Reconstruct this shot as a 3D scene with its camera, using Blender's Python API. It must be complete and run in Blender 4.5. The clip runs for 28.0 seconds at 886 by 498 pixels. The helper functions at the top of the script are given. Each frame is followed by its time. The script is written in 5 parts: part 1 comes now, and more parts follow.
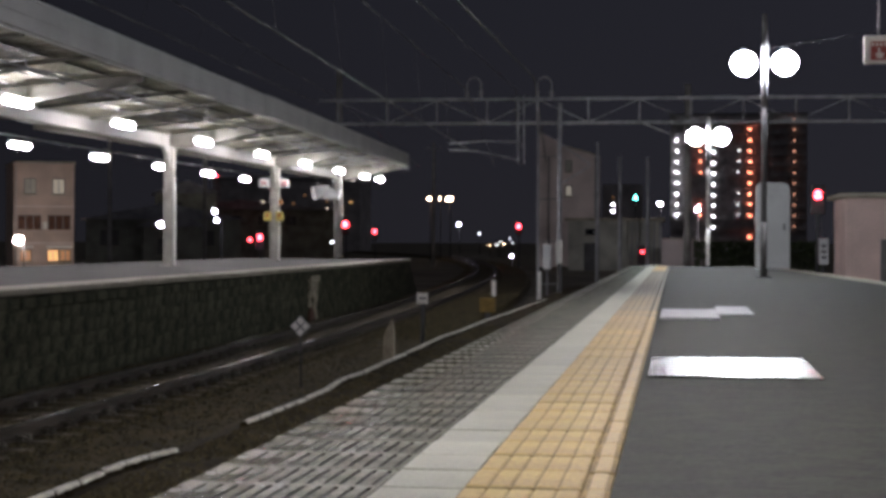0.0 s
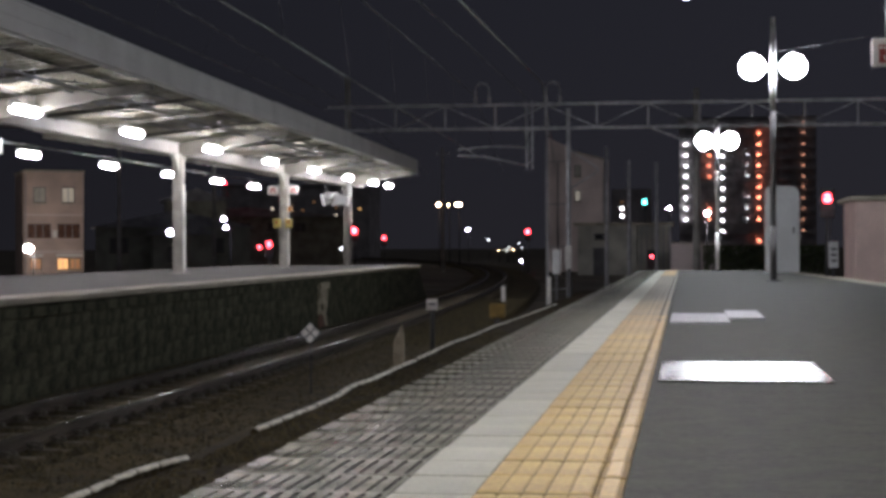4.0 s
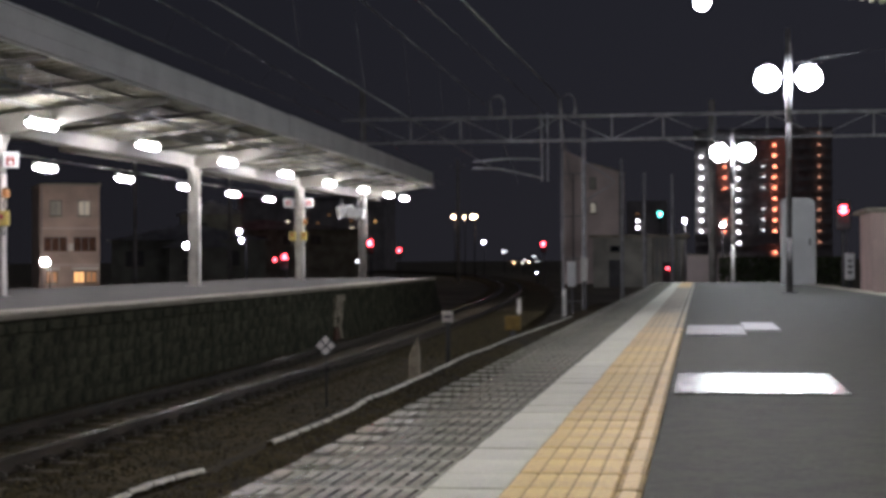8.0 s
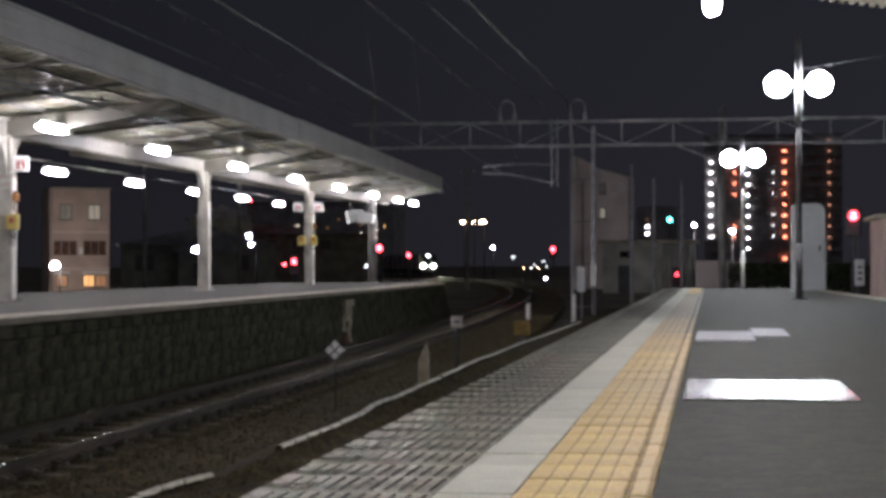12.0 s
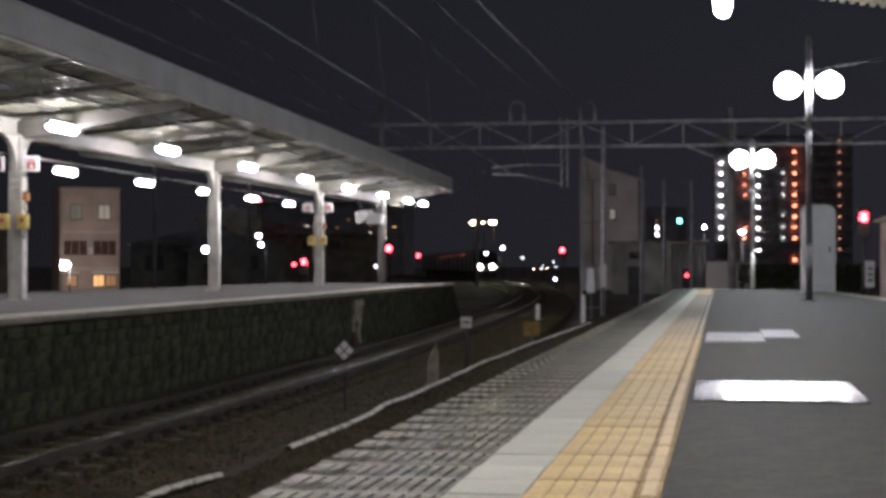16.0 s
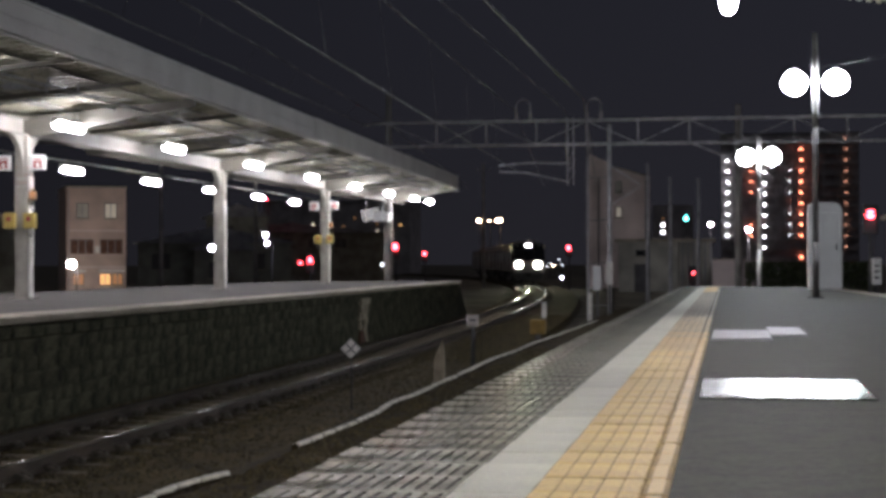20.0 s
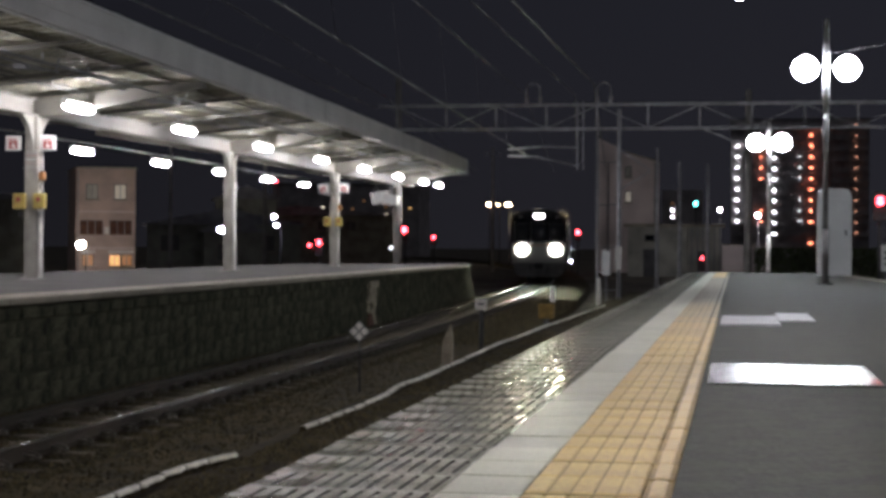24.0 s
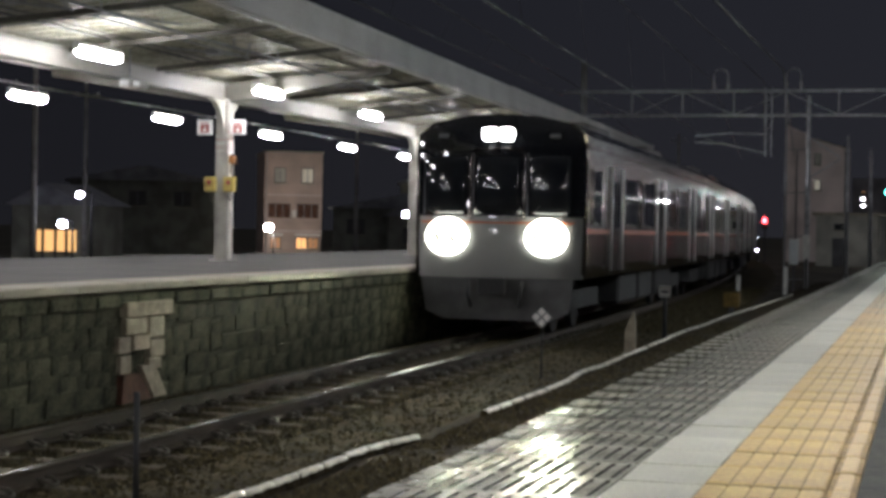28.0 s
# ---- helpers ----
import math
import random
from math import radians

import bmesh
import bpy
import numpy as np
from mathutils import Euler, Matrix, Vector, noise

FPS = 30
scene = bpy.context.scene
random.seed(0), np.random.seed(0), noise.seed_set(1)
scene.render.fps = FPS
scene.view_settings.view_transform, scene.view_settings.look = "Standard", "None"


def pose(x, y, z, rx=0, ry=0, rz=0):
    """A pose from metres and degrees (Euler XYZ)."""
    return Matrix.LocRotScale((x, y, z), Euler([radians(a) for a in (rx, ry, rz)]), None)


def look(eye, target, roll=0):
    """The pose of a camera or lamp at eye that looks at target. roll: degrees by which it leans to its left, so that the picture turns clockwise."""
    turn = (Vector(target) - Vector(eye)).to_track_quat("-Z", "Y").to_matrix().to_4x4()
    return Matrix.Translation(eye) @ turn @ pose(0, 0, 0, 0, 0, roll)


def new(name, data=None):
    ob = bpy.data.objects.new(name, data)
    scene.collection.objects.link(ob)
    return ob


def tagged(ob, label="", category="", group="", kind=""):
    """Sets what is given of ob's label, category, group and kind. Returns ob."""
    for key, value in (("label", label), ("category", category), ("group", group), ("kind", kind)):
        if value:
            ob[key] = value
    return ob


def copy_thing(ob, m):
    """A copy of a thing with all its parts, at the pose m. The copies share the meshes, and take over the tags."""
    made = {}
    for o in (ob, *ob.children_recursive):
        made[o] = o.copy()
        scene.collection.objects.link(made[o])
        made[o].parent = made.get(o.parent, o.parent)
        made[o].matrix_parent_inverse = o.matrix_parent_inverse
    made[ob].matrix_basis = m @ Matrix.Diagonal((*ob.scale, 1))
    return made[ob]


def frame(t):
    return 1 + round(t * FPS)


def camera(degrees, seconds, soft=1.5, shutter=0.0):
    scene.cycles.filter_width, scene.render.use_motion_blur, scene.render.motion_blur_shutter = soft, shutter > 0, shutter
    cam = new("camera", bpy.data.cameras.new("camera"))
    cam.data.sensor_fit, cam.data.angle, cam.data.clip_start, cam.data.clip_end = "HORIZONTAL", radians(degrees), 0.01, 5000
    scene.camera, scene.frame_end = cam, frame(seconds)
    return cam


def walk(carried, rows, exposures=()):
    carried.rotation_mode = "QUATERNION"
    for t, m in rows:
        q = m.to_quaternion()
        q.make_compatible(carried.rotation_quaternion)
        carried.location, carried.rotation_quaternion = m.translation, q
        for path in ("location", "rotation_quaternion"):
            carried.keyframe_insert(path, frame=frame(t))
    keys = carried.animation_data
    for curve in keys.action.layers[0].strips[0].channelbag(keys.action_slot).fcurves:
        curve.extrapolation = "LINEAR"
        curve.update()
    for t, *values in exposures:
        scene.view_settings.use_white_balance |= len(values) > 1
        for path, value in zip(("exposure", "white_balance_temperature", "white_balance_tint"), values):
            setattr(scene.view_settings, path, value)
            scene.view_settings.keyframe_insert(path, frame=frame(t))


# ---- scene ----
cam = camera(29.30, 28.0, soft=3.6)
EYE = (0.0, 0.0, 0.62)
# seconds, turn to the left of the platform's line, tilt up, roll (degrees)
TURNS = [
    (0, 7.838, -0.229, 0.200), (0.5, 7.782, -0.232, -0.073), (1, 7.879, -0.178, -0.211), (1.5, 7.935, -0.110, -0.164),
    (2, 7.935, -0.116, -0.155), (2.5, 7.955, -0.131, -0.133), (3, 8.029, -0.141, -0.106), (3.5, 8.069, -0.122, -0.128),
    (5.5, 8.472, 0.392, -0.423), (6, 8.478, 0.453, -0.452), (6.5, 8.587, 0.454, -0.327), (7, 8.643, 0.410, -0.233),
    (7.5, 8.677, 0.360, -0.241), (8, 8.672, 0.392, -0.302), (8.5, 8.761, 0.429, -0.259), (9, 8.745, 0.454, -0.200),
    (9.5, 8.764, 0.447, -0.236), (10, 8.868, 0.527, -0.368), (10.5, 8.923, 0.596, -0.301), (11, 8.940, 0.598, -0.163),
    (11.5, 8.956, 0.568, -0.162), (12, 8.988, 0.561, -0.122), (12.5, 9.019, 0.593, -0.123), (14.5, 9.170, 0.801, -0.120),
    (15, 9.253, 0.756, 0.167), (15.5, 9.285, 0.660, 0.096), (16, 9.314, 0.579, -0.002), (16.5, 9.334, 0.536, 0.055),
    (17, 9.343, 0.519, -0.033), (17.5, 9.372, 0.542, -0.137), (18, 9.413, 0.551, -0.093), (18.5, 9.447, 0.531, 0.002),
    (19, 9.453, 0.508, 0.019), (19.5, 9.509, 0.501, -0.029), (20, 9.527, 0.515, -0.111), (20.5, 9.611, 0.516, -0.036),
    (21, 9.710, 0.451, 0.126), (21.5, 9.719, 0.348, 0.549), (23.5, 9.651, -0.027, 0.503), (24, 9.829, -0.044, 0.318),
    (24.5, 10.072, -0.039, 0.212), (25, 10.459, -0.100, 0.428), (25.5, 10.653, -0.173, 0.481), (26, 10.958, -0.227, 0.396),
    (26.5, 11.846, -0.284, 0.532), (27, 13.830, -0.370, 0.880), (27.5, 15.107, -0.471, 1.346), (28, 16.015, -0.598, 0.979),
]


def aimed(turn, tilt, roll):
    a, b = radians(turn), radians(tilt)
    way = Vector((-math.sin(a) * math.cos(b), math.cos(a) * math.cos(b), math.sin(b)))
    return look(EYE, Vector(EYE) + way * 10, roll)


walk(cam, [(t, aimed(a, b, c)) for t, a, b, c in TURNS],
     exposures=[(0, 0.15, 6500, 10), (20, 0.15, 6500, 10), (24, 0.02, 6500, 9), (26.5, 0.16, 6500, 6), (28, 0.30, 6500, 4)])

# ---- light ----
world = bpy.data.worlds.new("night")
scene.world = world
world.use_nodes = True
wn, wl = world.node_tree.nodes, world.node_tree.links
sky = wn["Background"]
geo = wn.new("ShaderNodeTexCoord")
sep = wn.new("ShaderNodeSeparateXYZ")
ramp = wn.new("ShaderNodeValToRGB")
ramp.color_ramp.elements[0].position, ramp.color_ramp.elements[0].color = 0.0, (0.0132, 0.0128, 0.0166, 1)
ramp.color_ramp.elements[1].position, ramp.color_ramp.elements[1].color = 0.30, (0.0104, 0.0112, 0.0165, 1)
# unseen sky overhead, set brighter than the horizon to lift unlit surfaces
zenith = ramp.color_ramp.elements.new(1.0)
zenith.color = (0.085, 0.083, 0.088, 1)
wl.new(geo.outputs["Generated"], sep.inputs[0])
wl.new(sep.outputs["Z"], ramp.inputs[0])
wl.new(ramp.outputs[0], sky.inputs["Color"])
# the town's glow is stronger towards the apartment tower's side
town = wn.new("ShaderNodeVectorMath")
town.operation = "DOT_PRODUCT"
town.inputs[1].default_value = (0.57, 0.81, 0.14)
wl.new(geo.outputs["Generated"], town.inputs[0])
rise = wn.new("ShaderNodeMapRange")
rise.inputs["From Min"].default_value, rise.inputs["From Max"].default_value = 0.45, 1.0
rise.inputs["To Min"].default_value, rise.inputs["To Max"].default_value = 0.70, 1.44
wl.new(town.outputs["Value"], rise.inputs["Value"])
wl.new(rise.outputs[0], sky.inputs["Strength"])
scene.view_settings.exposure = 0.0

TUBE_GLOW, GLOBE_GLOW = 74.0, 125.0


# ---- materials ----
def material(name, base, rough=0.7, metal=0.0, spread=0.25, stain=1.2, grain=60.0, bump=0.15, tint=None, vary=0.0, coat=0.0, spec=0.5, island=False):
    """Base colour with broad stains and fine grain, both in metres, and a fine relief."""
    m = bpy.data.materials.new(name)
    m.use_nodes = True
    n, l = m.node_tree.nodes, m.node_tree.links
    b = n["Principled BSDF"]
    co = n.new("ShaderNodeTexCoord")
    big = n.new("ShaderNodeTexNoise")
    big.inputs["Scale"].default_value, big.inputs["Detail"].default_value = stain, 5
    fine = n.new("ShaderNodeTexNoise")
    fine.inputs["Scale"].default_value, fine.inputs["Detail"].default_value = grain, 3
    l.new(co.outputs["Object"], big.inputs["Vector"])
    l.new(co.outputs["Object"], fine.inputs["Vector"])
    add = n.new("ShaderNodeMath")
    add.operation = "ADD"
    l.new(big.outputs["Fac"], add.inputs[0])
    half = n.new("ShaderNodeMath")
    half.operation = "MULTIPLY"
    half.inputs[1].default_value = 0.6
    l.new(fine.outputs["Fac"], half.inputs[0])
    l.new(half.outputs[0], add.inputs[1])
    r = n.new("ShaderNodeValToRGB")
    dark = [max(0, c * (1 - spread)) for c in (tint or base)]
    light = [min(1, c * (1 + spread)) for c in base]
    r.color_ramp.elements[0].position, r.color_ramp.elements[0].color = 0.65, (*dark, 1)
    r.color_ramp.elements[1].position, r.color_ramp.elements[1].color = 0.96, (*light, 1)
    l.new(add.outputs[0], r.inputs[0])
    colour = r.outputs[0]
    if vary:
        info = n.new("ShaderNodeNewGeometry" if island else "ShaderNodeObjectInfo")
        hsv = n.new("ShaderNodeHueSaturation")
        span = n.new("ShaderNodeMapRange")
        span.inputs["To Min"].default_value, span.inputs["To Max"].default_value = 1 - vary, 1 + vary
        l.new(info.outputs["Random Per Island" if island else "Random"], span.inputs["Value"])
        l.new(span.outputs[0], hsv.inputs["Value"])
        l.new(colour, hsv.inputs["Color"])
        colour = hsv.outputs[0]
    l.new(colour, b.inputs["Base Color"])
    rr = n.new("ShaderNodeMapRange")
    rr.inputs["To Min"].default_value, rr.inputs["To Max"].default_value = max(0.02, rough * 0.8), min(1, rough * 1.2)
    l.new(big.outputs["Fac"], rr.inputs["Value"])
    l.new(rr.outputs[0], b.inputs["Roughness"])
    b.inputs["Metallic"].default_value = metal
    b.inputs["Coat Weight"].default_value = coat
    b.inputs["Specular IOR Level"].default_value = spec
    if bump:
        bp = n.new("ShaderNodeBump")
        bp.inputs["Strength"].default_value, bp.inputs["Distance"].default_value = bump, 0.01
        l.new(fine.outputs["Fac"], bp.inputs["Height"])
        l.new(bp.outputs[0], b.inputs["Normal"])
    return m


def glow(name, colour, strength):
    m = bpy.data.materials.new(name)
    m.use_nodes = True
    b = m.node_tree.nodes["Principled BSDF"]
    b.inputs["Base Color"].default_value = (*[min(0.9, c * 0.8) for c in colour], 1)
    b.inputs["Emission Color"].default_value, b.inputs["Emission Strength"].default_value = (*colour, 1), strength
    return m


ASPHALT = material("asphalt", (0.045, 0.048, 0.034), 0.72, spread=0.5, stain=7.0, grain=34, bump=0.8, tint=(0.040, 0.042, 0.030))
RIB_SLAB = material("ribbed concrete", (0.45, 0.45, 0.375), 0.235, spread=0.48, stain=2.4, grain=90, bump=0.18, vary=0.1, spec=0.5)
POLE = material("weathered pole paint", (0.34, 0.34, 0.345), 0.75, metal=0.0, spread=0.25, stain=4, grain=40)
RIB_DIRT = material("groove dirt", (0.125, 0.12, 0.105), 0.8, spread=0.4)
RIB_EDGE = material("darker ribbed concrete edge", (0.29, 0.29, 0.22), 0.28, spread=0.5, stain=2.4, grain=90, bump=0.18, vary=0.12)
RIB_SILT = material("pale silt in worn grooves", (0.20, 0.195, 0.165), 0.8, spread=0.4)
PALE_SLAB = material("pale concrete", (0.80, 0.81, 0.69), 0.45, spread=0.18, stain=2.0, grain=80, bump=0.15, vary=0.07)
YELLOW = material("tactile yellow", (0.95, 0.69, 0.28), 0.5, spread=0.2, stain=2.2, grain=70, bump=0.15, tint=(0.88, 0.64, 0.30), vary=0.06)
YELLOW_DIRT = material("dirty yellow base", (0.56, 0.39, 0.16), 0.7, spread=0.3, stain=3, grain=60, tint=(0.42, 0.29, 0.13))
YELLOW_LINE = material("pale yellow line", (0.90, 0.68, 0.34), 0.45, spread=0.2, stain=2.2, grain=70, vary=0.06)
RUBBED_TILE = material("rubbed tactile yellow", (0.78, 0.60, 0.31), 0.5, spread=0.2, stain=2.2, grain=70, bump=0.15, vary=0.08)
HALF_TILE = material("half-worn tactile yellow", (0.62, 0.52, 0.33), 0.5, spread=0.2, stain=2.2, grain=70, vary=0.1)
WORN_TILE = material("worn tactile tile", (0.48, 0.44, 0.34), 0.5, spread=0.25, stain=2.2, grain=70, vary=0.1)
JOINT = material("joint dirt", (0.12, 0.11, 0.095), 0.85)
STEEL_PLATE = material("bare steel plate", (0.30, 0.31, 0.34), 0.25, metal=1.0, spread=0.5, stain=3.4, grain=45, bump=0.12)
DULL_PLATE = material("dull steel plate", (0.40, 0.40, 0.42), 0.55, metal=0.9, spread=0.3, stain=2.2, grain=45, bump=0.12)
CONCRETE = material("old concrete", (0.30, 0.29, 0.27), 0.8, spread=0.35, stain=1.5, grain=40, bump=0.3)
COPING = material("pale coping", (0.42, 0.385, 0.30), 0.7, spread=0.25, stain=1.2, grain=50, bump=0.2)
LEFT_TOP = material("weathered platform surface", (0.078, 0.074, 0.064), 0.75, spread=0.35, stain=0.7, grain=60, bump=0.3)
STONE = material("mossy stone", (0.076, 0.076, 0.050), 0.9, spread=0.55, stain=3.5, grain=30, bump=0.4, tint=(0.054, 0.060, 0.037), vary=0.17, spec=0.12)
STONE_ISLAND = material("mossy stone of the far wall", (0.076, 0.076, 0.050), 0.9, spread=0.55, stain=3.5, grain=30, bump=0.4, tint=(0.054, 0.060, 0.037), vary=0.17, spec=0.12, island=True)
MORTAR = material("dark mortar", (0.060, 0.060, 0.040), 0.95, spec=0.12)
WHITE_BLOCK = material("white-painted block", (0.40, 0.35, 0.26), 0.8, spread=0.3, stain=6, grain=50, bump=0.3, vary=0.12)
RUST = material("rusty iron", (0.12, 0.055, 0.035), 0.85, spread=0.4, stain=4, grain=60, bump=0.3)
RAIL_SIDE = material("rail brown", (0.065, 0.053, 0.038), 0.7, metal=0.3, spread=0.4)
RAIL_HEAD = material("worn rail head", (0.085, 0.075, 0.058), 0.12, metal=0.1, spread=0.15, bump=0.01)
CLIP_STEEL = material("worn spring clip steel", (0.16, 0.145, 0.12), 0.28, metal=0.3, spread=0.2, bump=0.05)
SLEEPER = material("concrete sleeper", (0.095, 0.082, 0.058), 0.85, spread=0.35, stain=3, grain=40, vary=0.2, spec=0.12)
BALLAST = material("ballast", (0.064, 0.051, 0.025), 0.9, spread=0.5, stain=2, grain=22, bump=0.9, spec=0.12)
PEBBLE = material("ballast stone", (0.061, 0.049, 0.021), 0.8, spread=0.5, stain=20, grain=60, bump=0.3, spec=0.3, vary=0.32, island=True)
EARTH = material("dry yard earth", (0.11, 0.10, 0.08), 0.95, spread=0.5, stain=0.3, grain=8, bump=0.8, spec=0.12)
PALE_PAINT = material("pale steel paint", (0.28, 0.272, 0.24), 0.5, spread=0.15, stain=1.5, grain=40, bump=0.06)
ROOF_UNDER = material("roof sheet underside", (0.42, 0.41, 0.33), 0.55, spread=0.3, stain=1.0, grain=20, bump=0.1, tint=(0.31, 0.30, 0.215))
FASCIA = material("grey fascia sheet", (0.58, 0.57, 0.55), 0.5, spread=0.12, stain=0.8, grain=30, bump=0.05)
GALV = material("galvanised steel", (0.36, 0.37, 0.38), 0.5, metal=0.6, spread=0.2, stain=5, grain=50)
DARK_STEEL = material("dark steel", (0.14, 0.14, 0.145), 0.6, metal=0.4, spread=0.3)
WIRE = material("overhead wire", (0.27, 0.275, 0.27), 0.5, metal=0.2, spread=0.2, bump=0)
WHITE_ENAMEL = material("white enamel", (0.78, 0.78, 0.76), 0.35, spread=0.06, stain=2, grain=30, bump=0.02)
WHITE_PAINT = material("chalky white paint", (0.82, 0.81, 0.77), 0.7, spread=0.15, stain=5, grain=40)
GREY_BOX = material("light grey cabinet paint", (0.76, 0.78, 0.78), 0.45, spread=0.08, stain=1.5, grain=30, bump=0.03)
RED_SIGN = material("red sign face", (0.34, 0.065, 0.055), 0.4, spread=0.08, bump=0)
YELLOW_BOX = material("yellow plastic", (0.50, 0.39, 0.11), 0.5, spread=0.15, stain=5, grain=40, bump=0.05)
BEIGE_WALL = material("beige rendered wall", (0.58, 0.46, 0.40), 0.85, spread=0.15, stain=0.6, grain=20, bump=0.15)
HUT_WALL = material("pinkish hut render", (0.66, 0.50, 0.45), 0.85, spread=0.15, stain=0.6, grain=20, bump=0.15)
SHED_WALL = material("grey-green shed boards", (0.50, 0.50, 0.44), 0.85, spread=0.3, stain=0.5, grain=14, bump=0.15)
GREY_WALL = material("grey rendered wall", (0.70, 0.62, 0.60), 0.85, spread=0.15, stain=0.4, grain=20, bump=0.15)
DIRT = material("gritty dirt darkened for shade", (0.040, 0.031, 0.015), 0.9, spread=0.6, stain=2.2, grain=25, bump=0.8, spec=0.12)
GANTRY = material("weathered gantry steel", (0.55, 0.56, 0.58), 0.6, metal=0.0, spread=0.25, stain=4, grain=40)
# the shade on the canopy arms is put into this darker paint
ARM_PAINT = material("arm paint darkened for shade", (0.125, 0.12, 0.10), 0.55, spread=0.18, stain=1.5, grain=40, bump=0.06)
DARK_WALL = material("grey unlit wall", (0.55, 0.53, 0.54), 0.9, spread=0.3, stain=0.4, grain=10)
DARK_TIMBER = material("dull green-brown cladding", (0.30, 0.30, 0.25), 0.85, spread=0.3, stain=0.8, grain=20)
DARK_ROOF = material("slate roof", (0.30, 0.30, 0.32), 0.8, spread=0.3)
LEAF = material("dark leaves", (0.10, 0.125, 0.06), 0.8, spread=0.5, stain=3, grain=30)
GLASS = material("dark window glass", (0.015, 0.017, 0.02), 0.02, spread=0.1, bump=0)
TRAIN_STEEL = material("brushed stainless steel", (0.17, 0.155, 0.15), 0.20, metal=0.95, spread=0.12, stain=1.0, grain=90, bump=0.03)
LAMP_TUBE = material("headlight beam tube", (0.28, 0.28, 0.26), 0.5, spread=0.1, bump=0)
SKIRT = material("dark skirt paint", (0.10, 0.10, 0.10), 0.6, spread=0.25, stain=3, grain=40)
TRAIN_FRONT = material("grey front panel paint", (0.27, 0.27, 0.26), 0.35, spread=0.06, bump=0.01, coat=0.3)
TRAIN_BLACK = material("gloss black front mask", (0.012, 0.013, 0.015), 0.035, spread=0.1, bump=0, coat=0.5)
ORANGE = material("dull orange stripe", (0.38, 0.11, 0.045), 0.4, spread=0.08, bump=0)
UNDERGEAR = material("underfloor gear", (0.06, 0.06, 0.06), 0.75, metal=0.3, spread=0.4)
ORANGE_BOX = material("orange plastic", (0.42, 0.20, 0.08), 0.5, spread=0.1)
KERB_PAINT = material("smooth white kerb paint", (0.74, 0.72, 0.60), 0.28, spread=0.2, stain=6, grain=40, bump=0.1)
ROOF_GEAR = material("dull roof gear paint", (0.14, 0.13, 0.13), 0.7, spread=0.2)
DARK_YELLOW = material("darker yellow box paint", (0.26, 0.17, 0.045), 0.7, spread=0.3, stain=6, grain=40)
# grey that holds the shade on the posts' fronts
POST_PAINT = material("post paint greyed for shade", (0.33, 0.32, 0.28), 0.55, spread=0.2, stain=3, grain=40, bump=0.08)
RUBBER = material("rubber bellows", (0.04, 0.04, 0.042), 0.8)

TUBE = glow("fluorescent tube", (0.97, 0.92, 1.0), TUBE_GLOW)
GLOBE = glow("mercury lamp glass", (0.90, 0.93, 1.0), GLOBE_GLOW)
FAR_WHITE = glow("far white lamp", (0.78, 0.77, 1.0), 60.0)
STREET = glow("street lamp glass", (1.0, 0.90, 0.86), 300.0)
YARD_LAMP = glow("bright yard lamp glass", (0.98, 0.93, 1.0), 900.0)
ROAD_LAMP = glow("bright road lamp glass", (1.0, 0.92, 0.94), 700.0)
FAR_DIM = glow("far dim lamp", (0.85, 0.9, 1.0), 6.0)
SODIUM = glow("sodium lamp", (1.0, 0.70, 0.42), 40.0)
RED_LENS = glow("red signal lens", (1.0, 0.04, 0.06), 26.0)
GREEN_LENS = glow("green signal lens", (0.10, 0.85, 0.75), 14.0)
WARM_WINDOW = glow("warm lit window", (1.0, 0.55, 0.22), 0.9)
FAR_WINDOW = glow("far lit window", (1.0, 0.86, 0.70), 1.8)
DIM_WINDOW = glow("dim lit window", (0.95, 0.50, 0.25), 0.16)
PALE_WINDOW = glow("pale lit window", (1.0, 0.92, 0.78), 0.13)
WHITE_GLOW = glow("white corridor lamp", (0.93, 0.92, 1.0), 16.0)
AMBER_GLOW = glow("amber corridor lamp", (1.0, 0.24, 0.14), 12.0)
FAINT_GLOW = glow("faint amber corridor lamp", (1.0, 0.45, 0.30), 1.6)
HEADLIGHT = glow("headlight bulb", (1.0, 0.97, 0.68), 4000.0)
# glow of the added disc that draws the headlights' glare
HEAD_GLARE = glow("headlight glare disc", (1.0, 0.99, 0.90), 14.0)
BOARD_GLOW = glow("lit destination board", (1.0, 0.97, 1.0), 9.0)


# ---- mesh helpers ----
def box(bm, x0, x1, y0, y1, z0, z1, mi=0):
    v = [bm.verts.new((x, y, z)) for z in (z0, z1) for x, y in ((x0, y0), (x1, y0), (x1, y1), (x0, y1))]
    for f in ((0, 3, 2, 1), (4, 5, 6, 7), (0, 1, 5, 4), (1, 2, 6, 5), (2, 3, 7, 6), (3, 0, 4, 7)):
        bm.faces.new([v[i] for i in f]).material_index = mi


def rounded(bm, x0, x1, y0, y1, z0, z1, r=0.02, seg=2):
    tmp = bmesh.new()
    box(tmp, x0, x1, y0, y1, z0, z1)
    bmesh.ops.bevel(tmp, geom=tmp.edges[:], offset=r, segments=seg, affect="EDGES", profile=0.5)
    merge(bm, tmp)


def merge(bm, other):
    made = {v: bm.verts.new(v.co) for v in other.verts}
    for f in other.faces:
        g = bm.faces.new([made[v] for v in f.verts])
        g.material_index, g.smooth = f.material_index, f.smooth
    other.free()


